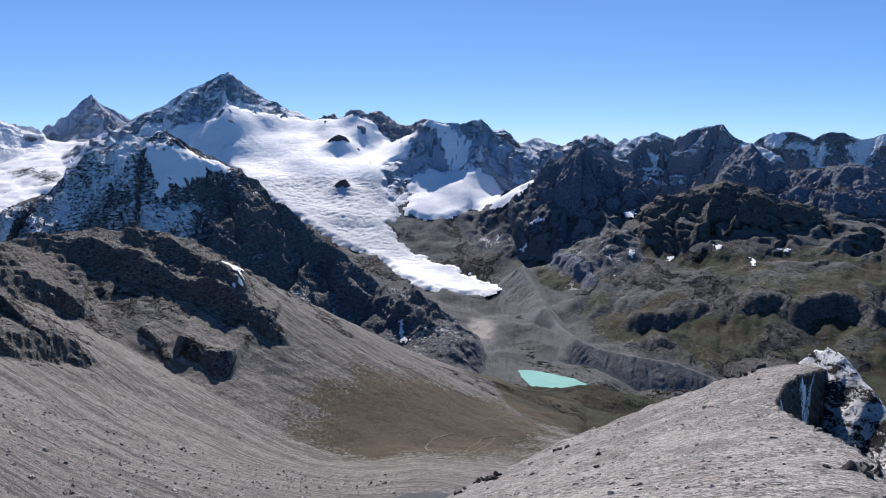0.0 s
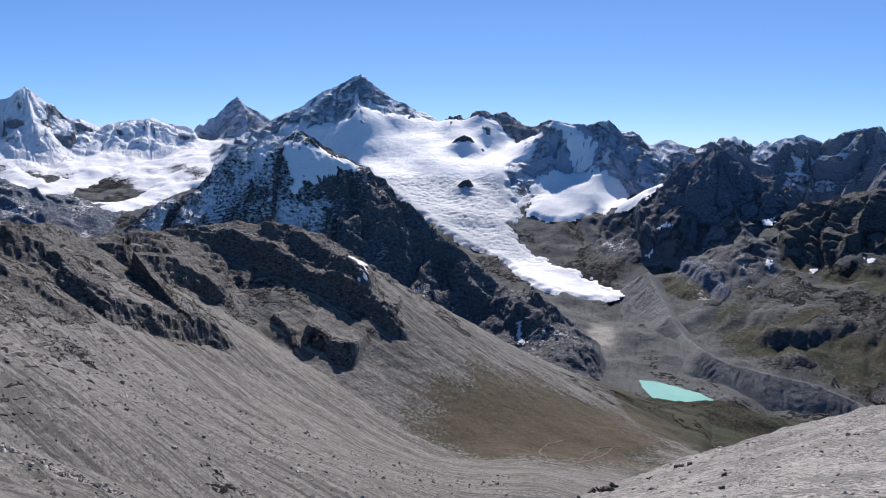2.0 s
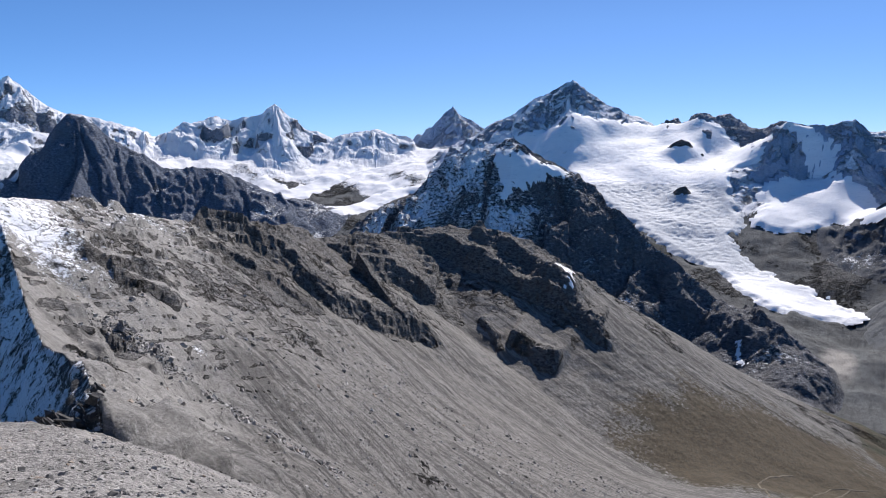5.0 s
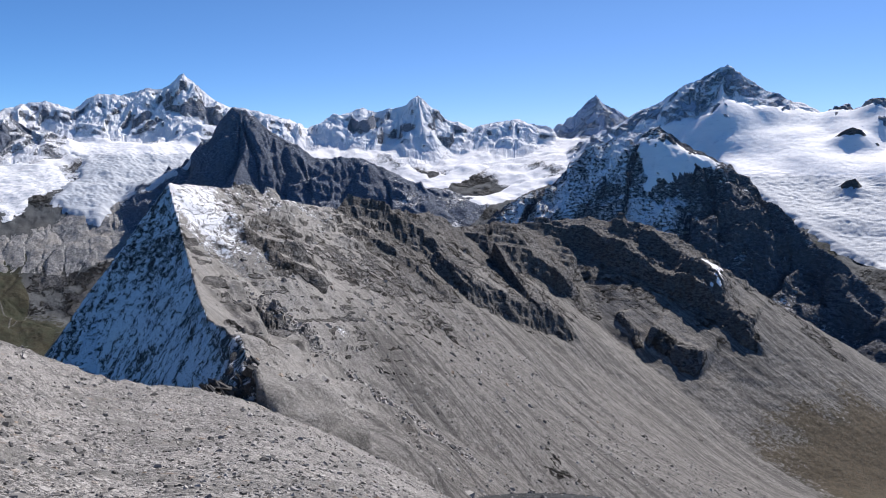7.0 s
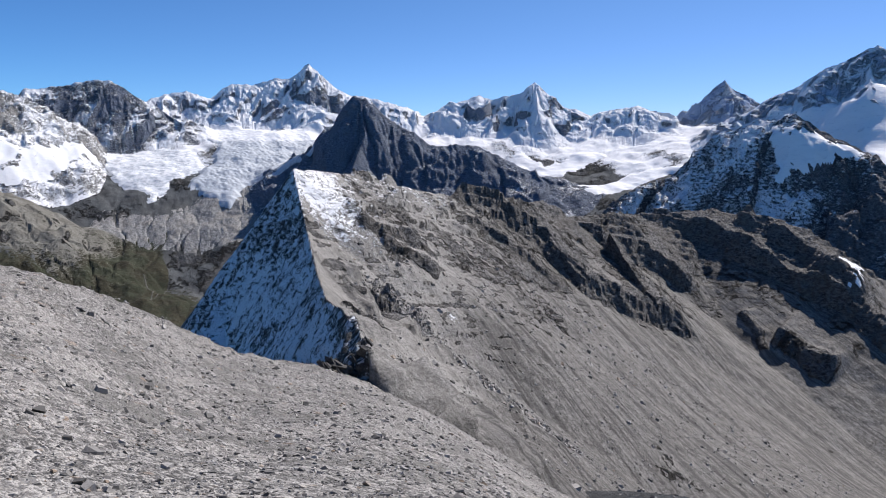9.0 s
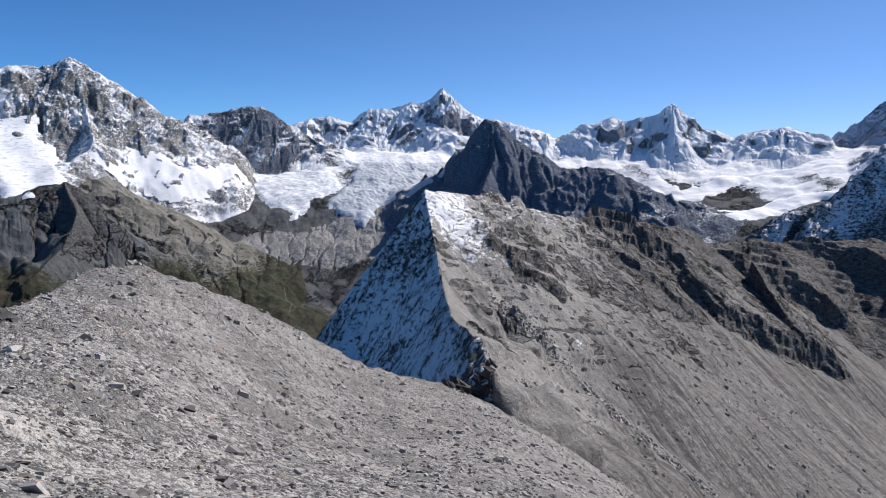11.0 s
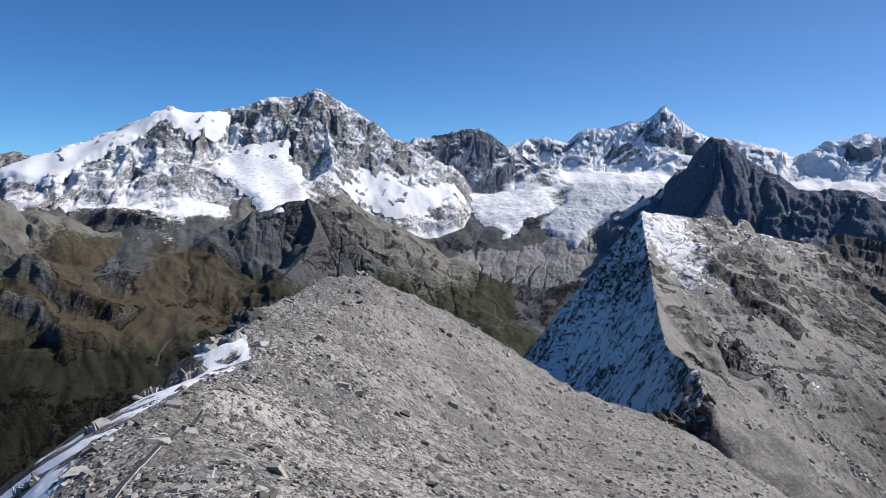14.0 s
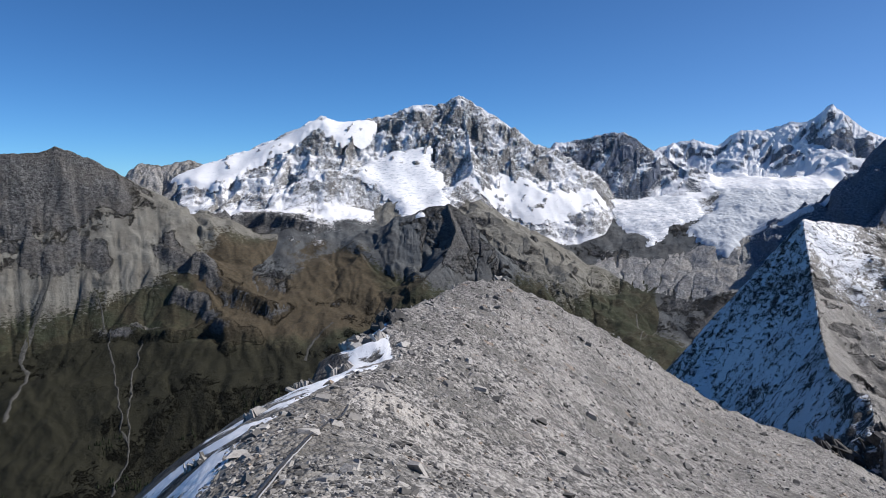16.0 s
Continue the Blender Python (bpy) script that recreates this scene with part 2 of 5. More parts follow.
def crest(x, y, points, front, back, bend=1.2):
    """Height above the valley floor of a ridge through points (bearing, distance, height), from left to right as seen from the summit: its flanks run out
    over front metres (towards the summit) and back metres, hollow by bend; with bend over 3 they fall evenly by bend metres over those widths. Also the way along it and off it."""
    best, along, off = None, None, None
    run = 0.0
    px, py = plan(np.array([p[0] for p in points], float), np.array([p[1] for p in points], float))
    low = relief(x, y) if bend > 3 else 0
    rise = np.array([p[2] for p in points], float) - ground_height(px, py)
    rise = np.maximum(rise, 6.0)
    for i in range(len(px) - 1):
        ax, ay, ex, ey = px[i], py[i], px[i + 1] - px[i], py[i + 1] - py[i]
        ll = max(ex * ex + ey * ey, 1e-6)
        t = ((x - ax) * ex + (y - ay) * ey) / ll
        past = np.maximum(-t, 0) * math.sqrt(ll) if bend > 3 and i == 0 else 0
        if bend > 3 and i == 0:
            aside = (ex * (y - ay) - ey * (x - ax)) / math.sqrt(ll)
            past = past * smooth(aside + 0.44 * past, 0, 0.12 * past + 4)
        t = np.clip(t, 0, 1)
        dx, dy = x - ax - t * ex, y - ay - t * ey
        d = np.hypot(dx, dy)
        u = d / np.where(ex * dy - ey * dx < 0, front, back)
        top = points[i][2] + t * (points[i + 1][2] - points[i][2])
        z = top - u * bend - low - 1.2 * past if bend > 3 else (rise[i] + t * (rise[i + 1] - rise[i])) * np.where(u < 1, np.clip(1 - u, 0, 1) ** bend, (1 - u) * 0.3)
        if best is None:
            best, along, off = z, run + t * math.sqrt(ll), d
        else:
            m = z > best
            best, along, off = np.where(m, z, best), np.where(m, run + t * math.sqrt(ll), along), np.where(m, d, off)
        run += math.sqrt(ll)
    return best, along, off


def beyond(x, y, points):
    """Metres outside a ledge that runs from left to right as seen from the summit; it fades out past the ledge's ends."""
    best, side, past = None, None, None
    pts = [plan(b, d) for b, d, z in points]
    last = len(pts) - 2
    for i, ((ax, ay), (bx, by)) in enumerate(zip(pts, pts[1:])):
        ex, ey = bx - ax, by - ay
        t = ((x - ax) * ex + (y - ay) * ey) / (ex * ex + ey * ey)
        over = np.where((t < 0) & (i == 0), -t, np.where((t > 1) & (i == last), t - 1, 0)) * math.hypot(ex, ey)
        t = np.clip(t, 0, 1)
        d = np.hypot(x - ax - t * ex, y - ay - t * ey)
        s = ex * (y - ay) - ey * (x - ax)
        if best is None:
            best, side, past = d, s, over
        else:
            m = d < best
            best, side, past = np.where(m, d, best), np.where(m, s, side), np.where(m, over, past)
    return np.where(side > 0, best, 0) * (1 - smooth(past, 0, 25))


def sheet(name, x, y, z, covers, mat, keep=None, parent=None, only=None, soft=True):
    """A mesh from a grid of heights, with smooth shading and its covers as point attributes. keep: which vertices stay."""
    rows, cols = z.shape
    idx = np.arange(rows * cols).reshape(rows, cols)
    quads = np.stack([idx[:-1, :-1], idx[:-1, 1:], idx[1:, 1:], idx[1:, :-1]], -1).reshape(-1, 4)
    co = np.stack([x, y, z], -1).reshape(-1, 3).astype(np.float32)
    if only is not None:
        quads = quads[only.reshape(-1)]
        keep = np.ones(z.shape, bool) if keep is None else keep
    if keep is not None:
        quads = quads[keep.reshape(-1)[quads].any(1)]
        used = np.zeros(len(co), bool)
        used[quads.reshape(-1)] = True
        renum = np.cumsum(used) - 1
        quads, co = renum[quads], co[used]
    else:
        used = slice(None)
    me = bpy.data.meshes.new(name)
    me.vertices.add(len(co))
    me.vertices.foreach_set("co", co.reshape(-1))
    me.loops.add(quads.size)
    me.loops.foreach_set("vertex_index", quads.reshape(-1).astype(np.int32))
    me.polygons.add(len(quads))
    me.polygons.foreach_set("loop_start", np.arange(0, quads.size, 4, dtype=np.int32))
    me.update(calc_edges=True)
    me.polygons.foreach_set("use_smooth", np.full(len(quads), soft))
    for key, val in covers.items():
        at = me.attributes.new(key, "FLOAT", "POINT")
        at.data.foreach_set("value", np.asarray(val, np.float32).reshape(-1)[used])
    me.materials.append(mat)
    ob = new(name, me)
    ob.parent = parent
    return ob


def steepness(x, y, z):
    """Upward part and the east and north parts of the normals of a grid."""
    p = np.stack([x, y, z], -1)
    n = np.cross(np.gradient(p, axis=1), np.gradient(p, axis=0))
    n /= np.linalg.norm(n, axis=-1, keepdims=True) + 1e-9
    n *= np.sign(n[..., 2:3])
    return n[..., 2], n[..., 0], n[..., 1]


def ground_height(x, y):
    """The valleys: a smooth surface through spot heights."""
    q = np.stack([x, y], -1).reshape(-1, 2) / 1000.0
    out = np.zeros(len(q))
    for (sx, sy), w in zip(SPOT_XY, SPOT_W[:-3]):
        r2 = (q[:, 0] - sx) ** 2 + (q[:, 1] - sy) ** 2
        out += w * np.sqrt(r2 + 0.02)
    out += SPOT_W[-3] + SPOT_W[-2] * q[:, 0] + SPOT_W[-1] * q[:, 1]
    return out.reshape(x.shape)


# bearing, distance, height of the valley floors and benches
SPOTS_WEST = [(40, 200, -106), (10, 200, -108), (-15, 200, -150), (30, 480, -262), (0, 500, -262), (10, 700, -335), (-20, 600, -330), (5, 1000, -424), (-8, 1400, -512), (-6.7, 1680, -559),
              (-20, 1750, -575), (-40, 1600, -600), (-4.3, 2300, -522), (-15, 2100, -490), (-25, 2050, -480), (-15, 2450, -385), (-28, 2400, -360), (-40, 2500, -380)]
SPOTS_SOUTH = [(-2, 2700, -370), (-2, 3050, -215), (17, 3000, -225), (17, 3300, -104), (17, 3600, 38), (10, 3800, 130), (8, 2600, -393), (30, 2700, -420), (45, 3300, -323),
               (45, 3700, -194), (45, 4100, -20), (25, 4300, 60), (-12, 3900, -200), (-20, 3700, -380), (-28, 3500, -400), (-20, 4400, -330), (-45, 4500, -420), (10, 4800, 60), (40, 4800, 60)]
SPOTS_EAST = [(100, 1700, -793), (120, 1700, -830), (100, 2000, -650), (100, 2300, -531), (100, 2800, -294), (98, 3400, -80), (115, 3000, -400), (79, 2600, -576), (82, 3000, -421), (82, 3450, -215),
              (69, 2600, -600), (66, 3000, -405), (64, 3500, -165), (62, 3950, 0), (60, 1500, -500), (80, 1500, -700), (85, 600, -420), (100, 600, -420), (75, 4700, 60), (110, 4700, -50)]
SPOTS_NEAR = [(60, 300, -200), (62, 450, -270), (60, 700, -400), (45, 300, -160), (45, 700, -345), (30, 750, -345), (20, 900, -385), (15, 1300, -455), (45, 1200, -420), (30, 1400, -440), (20, 2000, -440), (75, 900, -560),
              (-30, 350, -300), (10, 1700, -500), (0, 2000, -500), (30, 300, -160), (15, 300, -160), (0, 300, -165)]
SPOTS_NORTH = [(150, 2500, -900), (180, 2000, -900), (-90, 2000, -800), (180, 4500, -500), (-90, 4500, -500), (135, 4500, -400), (180, 300, -250), (-90, 300, -250), (130, 300, -220)]
SPOTS = SPOTS_WEST + SPOTS_SOUTH + SPOTS_EAST + SPOTS_NORTH + SPOTS_NEAR
SPOT_XY = np.array([plan(b, d) for b, d, z in SPOTS]) / 1000.0
_d2 = ((SPOT_XY[:, None] - SPOT_XY[None]) ** 2).sum(-1) + 1e-9
_k = np.zeros((len(SPOTS) + 3, len(SPOTS) + 3))
_k[:-3, :-3] = np.sqrt(_d2 + 0.02) - np.eye(len(SPOTS)) * 0.003
_k[:-3, -3], _k[:-3, -2:] = 1, SPOT_XY
_k[-3, :-3], _k[-2:, :-3] = 1, SPOT_XY.T
SPOT_W = np.linalg.solve(_k, np.r_[[z for _, _, z in SPOTS], 0, 0, 0])


FIELDS = []


def looked_up(bearings, distances, z):
    """A height function from a grid whose rows are distances and whose columns are falling bearings."""
    def height(x, y):
        b, d = np.degrees(np.arctan2(-x, y)), np.hypot(x, y)
        c = np.interp(-b, -bearings, np.arange(len(bearings)))
        r = np.interp(d, distances, np.arange(len(distances)))
        c0, r0 = np.minimum(c.astype(int), len(bearings) - 2), np.minimum(r.astype(int), len(distances) - 2)
        u, v = c - c0, r - r0
        return (z[r0, c0] * (1 - u) + z[r0, c0 + 1] * u) * (1 - v) + (z[r0 + 1, c0] * (1 - u) + z[r0 + 1, c0 + 1] * u) * v
    return height


def carve(x, y, z, power, rounds=3, hold=None):
    """Running water cuts a branching net of gullies into a grid of heights. Returns the heights and how much area drains through each place.
    hold: where the heights stay."""
    rows, cols = z.shape
    ids = np.arange(rows * cols).reshape(rows, cols)
    area = np.abs(np.gradient(x, axis=0) * np.gradient(y, axis=1) - np.gradient(x, axis=1) * np.gradient(y, axis=0))
    start = z
    for turn in range(rounds):
        fall, to, run = np.zeros(z.shape), ids.copy(), np.ones(z.shape)
        for i, j in itertools.product((-1, 0, 1), repeat=2):
            if i or j:
                a = (slice(max(0, -i), rows - max(0, i)), slice(max(0, -j), cols - max(0, j)))
                o = (slice(max(0, i), rows - max(0, -i)), slice(max(0, j), cols - max(0, -j)))
                far = np.hypot(x[a] - x[o], y[a] - y[o])
                drop = (z[a] - z[o]) / far
                m = drop > fall[a]
                fall[a], to[a], run[a] = np.where(m, drop, fall[a]), np.where(m, ids[o], to[a]), np.where(m, far, run[a])
        order = np.argsort(z, axis=None).tolist()
        aim, flow = to.ravel().tolist(), area.ravel().tolist()
        for i in reversed(order):
            if aim[i] != i:
                flow[aim[i]] += flow[i]
        water = np.array(flow).reshape(rows, cols)
        pull = (power * np.sqrt(water) / run).ravel().tolist()
        out = z.ravel().tolist()
        for i in order:
            if aim[i] != i:
                out[i] = (out[i] + pull[i] * out[aim[i]]) / (1 + pull[i])
        z = np.array(out).reshape(rows, cols)
        if hold is not None:
            z = z + (start - z) * hold
    p = np.pad(water, 1, mode="edge")
    return z, np.log10(sum(p[i:i + rows, j:j + cols] for i in range(3) for j in range(3)) / 9 + 1)


def one_band(x, y, px, py, height, fade, ragged):
    """The rise and the rockiness of one rock band along a line."""
    best, side, run, where = np.full(x.shape, 1e9), np.zeros(x.shape), 0.0, np.zeros(x.shape)
    for i in range(len(px) - 1):
        ex, ey = px[i + 1] - px[i], py[i + 1] - py[i]
        ln = math.hypot(ex, ey) + 1e-6
        t = np.clip(((x - px[i]) * ex + (y - py[i]) * ey) / ln ** 2, 0, 1)
        d = np.hypot(x - px[i] - t * ex, y - py[i] - t * ey)
        m = d < best
        best, side, where = np.where(m, d, best), np.where(m, ex * (y - py[i]) - ey * (x - px[i]), side), np.where(m, run + t * ln, where)
        run += ln
    s = np.where(side > 0, best, -best) + ragged * height * (0.55 * fbm(where / height * 0.45 + height, best / height / 4, 3, 0.5) + 0.22 * fbm(x / height * 2.2, y / height * 2.2, 4, 0.6))
    ends = smooth(where, 0, 0.1 * run) * (1 - smooth(where, 0.86 * run, run)) * smooth(best, fade * 5, fade * 2)
    ends = ends * (0.75 + 0.6 * fbm(where / height / 2.5 + 3 * height, where * 0, 3))
    face, ledges = 0.75 * height, 0
    for i in range(6):
        at = s - face * i / 6 + 0.3 * height * fbm(where / height * 0.7 + 17 * i, best / height / 2, 4, 0.55)
        ledges = ledges + smooth(at, 0, face * 0.07) / 6
    blocky = 0.07 * ridged(x / height * 1.7 + 3, y / height * 1.7, 4, 0.6)
    rise = ends * height * (ledges + blocky * smooth(s, -0.2 * face, face * 0.3)) * np.exp(-np.maximum(s - face, 0) / fade)
    rock = ends * smooth(s, -3, 2) * (1 - smooth(s, face * 1.3, face * 1.3 + fade * 0.6))
    return rise, rock


def stepped(x, y, bands, ragged=1.0):
    """Rock bands: along each line of (bearing, distance), from upper left to lower right, the slope behind it stands up by height metres and eases back over fade metres.
    Returns the rise and how rocky it is."""
    up, bare = np.zeros(x.shape), np.zeros(x.shape)
    for points, height, fade in bands:
        px, py = plan(*np.array(points, float).T)
        close = (x > px.min() - 5 * fade) & (x < px.max() + 5 * fade) & (y > py.min() - 5 * fade) & (y < py.max() + 5 * fade)
        if close.all():
            rise, rock = one_band(x, y, px, py, height, fade, ragged)
            up, bare = up + rise, np.maximum(bare, rock)
        elif close.any():
            rise, rock = one_band(x[close], y[close], px, py, height, fade, ragged)
            up[close] += rise
            bare[close] = np.maximum(bare[close], rock)
    return up, bare


def massif(x, y, ridges, seed, gully, cut, rough, bearings, bands=(), spurs=0.0, beds=0.0):
    z = along = off = None
    for points, front, back, bend in ridges:
        h, a, o = crest(x, y, points, front, back, bend)
        if z is None:
            z, along, off = h, a, o
        else:
            m = h > z
            z, along, off = np.where(m, h, z), np.where(m, a + 731.0, along), np.where(m, o, off)
    if ridges[0][3] > 3 and ridges[0][1] > 100:
        z = z + (0.5 * (z + np.sqrt(z * z + 2500)) - z) * (1 - smooth(z, 40, 130)) * (1 - smooth(np.degrees(np.arctan2(-x, y)), 20, 32)) * smooth(np.hypot(x, y), 260, 520)
    b = np.degrees(np.arctan2(-x, y))
    side = smooth(np.minimum(b - bearings[0], bearings[1] - b), 0, 2.5)
    z = np.where(z > 0, z * side, z) - 12 * (1 - side)
    env = (0.36 + 0.64 * smooth(off, 0, gully * 2.2)) * (0.3 * smooth(z, -5, gully) + 0.7 * smooth(z, gully * 0.7, gully * 5))
    wander = 1.0 * fbm(x / gully / 2.5, y / gully / 2.5, 4)
    ribs = ridged(along / gully + seed + wander, off / gully / 2.2 + wander, 3, 0.55)
    u, v = 0.8 * x + 0.6 * y, 0.8 * y - 0.6 * x
    lumps = 0.6 * fbm(x / gully + seed, y / gully + seed, 4, 0.5) + 1.1 * (ridged(u / gully / 1.4, v / gully / 1.4 + seed, 5, 0.48) + 0.45)
    tops = relief(x, y) - 4 * (1 - smooth(z, 0, 25)) + z + env * gully * (cut * (ribs + 0.45) + rough * lumps) + (stepped(x, y, bands)[0] if bands else 0)
    if spurs:
        wide = 3.0 * gully
        bend = 0.9 * fbm(x / wide / 2.2 + seed, y / wide / 2.2, 3) + 0.55 * off / wide
        swell = ridged(along / wide + seed * 0.37 + bend, off / wide / 3.5, 2, 0.5) + 0.3
        tops = tops + spurs * wide * swell * smooth(off, 0, 0.55 * wide) * smooth(z, 0, 1.2 * gully)
    if beds < 0:
        b2 = np.degrees(np.arctan2(-x, y))
        patchy = smooth(fbm(x / 60 + 4, y / 60, 4, 0.55) + 0.5 * (1 - smooth(off, 10, 110)) - 0.12, 0.0, 0.4) * smooth(z, 5, 40) * (1 - smooth(off, 70, 170)) * smooth(b2, 6, 18) * (1 - smooth(b2, 56, 59))
        for high, share in ((11.0, 0.75), (4.0, 0.6)):
            q = (tops + 0.215 * y) / high + 0.55 * fbm(x / 45, y / 45, 4, 0.55)
            ledge = q - np.floor(q)
            tops = tops + share * high * (smooth(ledge, 0.0, 0.22) - ledge) * patchy * smooth(fbm(x / high / 5 + 9, y / high / 5, 3), -0.35, 0.1)
    if beds > 0:
        high = 0.7 * gully
        q = (tops + 0.3 * u - 0.16 * v) / high + 0.9 * fbm(x / gully / 2, y / gully / 2 + seed, 4, 0.55)
        ledge = q - np.floor(q)
        ledge = smooth(ledge, 0.0, 0.3) - ledge
        tops = tops + beds * high * ledge * smooth(fbm(x / gully / 3 - seed, y / gully / 3, 3), -0.25, 0.3) * smooth(z, 0, gully) * smooth(off, 0, gully * 1.5)
    return tops


def back_side(x, y, shady):
    return beyond(x, y, shady[0]) if shady else np.zeros(x.shape)


def islands(mask, least):
    """The connected pieces of a mask that have at least so many cells."""
    left = set(np.flatnonzero(mask).tolist())
    cols, out = mask.shape[1], []
    while left:
        grow, piece = [left.pop()], []
        while grow:
            i = grow.pop()
            piece.append(i)
            for j in (i - 1, i + 1, i - cols, i + cols):
                if j in left:
                    left.discard(j)
                    grow.append(j)
        if len(piece) >= least:
            one = np.zeros(mask.size, bool)
            one[piece] = True
            out.append(one.reshape(mask.shape))
    return out


def mountain(name, label, ridges, mat, bearings, distances, step=0.11, rows=220, gully=60.0, cut=0.55, rough=0.45, snow=(0.0, 0.0, 0.0), scree=0.0, grass=None, floor=3.0,
             zones=(), bands=(), shed=None, shady=None, talus=0.0, category="mountain", carved=0.016, drift=0.15, spurs=0.75, beds=0.5, crag=0.42):
    """A massif from its ridges: each is (points, front, back, bend). gully: metres between ribs; cut: their depth against that; snow: (bias, how much level ground and
    north sides keep of it); grass: (height below which turf grows, softness); zones: (bearing, distance, radius, more snow)."""
    cols = int((bearings[1] - bearings[0]) / step) + 1
    b, r = np.meshgrid(np.linspace(bearings[1], bearings[0], cols), np.linspace(distances[0], distances[1], rows))
    x, y = plan(b, r)
    seed = sum(ord(c) for c in label) % 97
    z = massif(x, y, ridges, seed, gully, cut, rough, bearings, bands, spurs if carved else 0, beds if carved or beds < 0 else 0)
    wet = np.full(z.shape, 2.5)
    if carved:
        near = np.min([crest(x, y, *rg)[2] for rg in ridges[:1]], axis=0)
        z, wet = carve(x, y, z, carved, 4, 0.75 * (1 - smooth(near, 0, gully * 0.8)))
    FIELDS.append((bearings, distances, looked_up(b[0], r[:, 0], z)))
    low = relief(x, y)
    up, east, north = steepness(x, y, z)
    if carved:
        calm = z
        for i in range(3):
            p = np.pad(calm, 1, mode="edge")
            calm = (p[:-2, 1:-1] + p[2:, 1:-1] + p[1:-1, :-2] + p[1:-1, 2:] + calm) / 5
        up = 0.4 * up + 0.6 * steepness(x, y, calm)[0]
    cov = {}
    patch = fbm(x / gully / 3 + 5 + seed, y / gully / 3, 4)
    gut = smooth(wet, 2.8, 4.3) - 0.25
    cov["snow"] = snow[0] + snow[1] * (up - 0.6) - snow[2] * north + 0.5 * patch + drift * gut if any(snow) else np.full(z.shape, -1.0)
    for zb, zd, zr, more in zones:
        zx, zy = plan(zb, zd)
        cov["snow"] = cov["snow"] + more * np.exp(-((x - zx) ** 2 + (y - zy) ** 2) / (zr * zr))
    cov["snow"] = np.clip(cov["snow"], -0.6, 1.6)
    cov["scree"] = np.clip(scree + 2.2 * (up - 0.78) + 0.5 * patch, -0.6, 1.6)
    if talus:
        rel = (z - low) / np.max(z - low)
        cov["scree"] = np.clip(cov["scree"] + talus * (1 - smooth(rel + 0.25 * patch, 0.2, 0.75)) + 0.35 * perlin(x / gully, y / gully), -0.6, 1.6)
    if shed:
        off = np.min([crest(x, y, *rg)[2] for rg in ridges[1:]], axis=0)
        cov["scree"] = np.clip(0.18 + 0.85 * smooth(off, shed[0], shed[1]) + 0.3 * smooth(off, 150, 230) + 0.8 * patch + 0.5 * perlin(x / 17, y / 17) + (0.75 + 0.8 * perlin(x / 5, y / 8)) * smooth(b, 40, 52), -0.6, 1.6)
        cov["snow"] = cov["snow"] + 0.75 * (1 - smooth(off, 0, 70)) * smooth(b, 30, 50)
    if shed:
        cov["pale"] = smooth(b, 38, 54) * (1.0 + 0.8 * patch)
    if bands:
        bare = stepped(x, y, bands)[1]
        cov["scree"] = cov["scree"] - 1.6 * bare
        cov["snow"] = cov["snow"] - 0.6 * bare
    cov["grass"] = np.clip(smooth(-z, -grass[0] - grass[1], -grass[0] + grass[1]) * 1.3 - 0.2 + 0.8 * (up - 0.8) + 0.3 * patch, -0.6, 1.6) if grass else np.full(z.shape, -1.0)
    cov["rust"] = patch * 0.6 + 0.1
    for zb, zd, zr, more in RUST_ZONES if grass and (bearings[1] > 90 or shed) else ():
        zx, zy = plan(zb, zd)
        near = more * np.exp(-((x - zx) ** 2 + (y - zy) ** 2) / (zr * zr))
        cov["grass"], cov["rust"], cov["snow"] = cov["grass"] + (1.1 if shed else 1.6) * near, cov["rust"] + near, cov["snow"] - near
    # turf gets darker on low ground towards the east
    cov["dark_turf"] = smooth(b, 84, 92) * smooth(-z, 470, 640) * 1.1 - 0.25
    fall = 0.8 * x - 0.6 * y + 14 * fbm(x / 130, y / 130, 3)
    cov["streak"] = perlin(fall / 5.0, (0.6 * x + 0.8 * y) / 110) + 0.6 * perlin(fall / 14.0, (0.6 * x + 0.8 * y) / 200) + 0.65 * (1 - smooth(b, 8, 26)) if shed else np.zeros(z.shape)
    if shed:
        beds_at = perlin((z + 0.215 * y) / 2.6 + 0.8 * patch, (0.3 * x + 0.95 * y) / 16) + 0.4 * perlin((z + 0.215 * y) / 1.2, (0.3 * x + 0.95 * y) / 8)
        cov["scree"] = cov["scree"] - 1.7 * smooth(beds_at, 0.15, 0.4) * (1 - smooth(off, 80, 210)) * smooth(b, 10, 24) * (back_side(x, y, shady) < 1)
    if talus:
        cliffs = stepped(x, y, EAST_BANDS if bearings[1] > 60 else WEST_BANDS)[1]
        cov["scree"], cov["grass"] = cov["scree"] - 2.0 * cliffs, cov["grass"] - 2.0 * cliffs
    if shady:
        back = beyond(x, y, shady[0])
        cov["snow"] = np.where(back > 0, shady[1] + 0.35 * patch + 0.3 * perlin(x / 30, y / 30) + 0.5 * fbm(x / 7, y / 7, 3) - 0.35 * smooth(b, 59.2, 57.5), cov["snow"])
        cov["scree"] = np.where(back > 0, -0.6, cov["scree"])
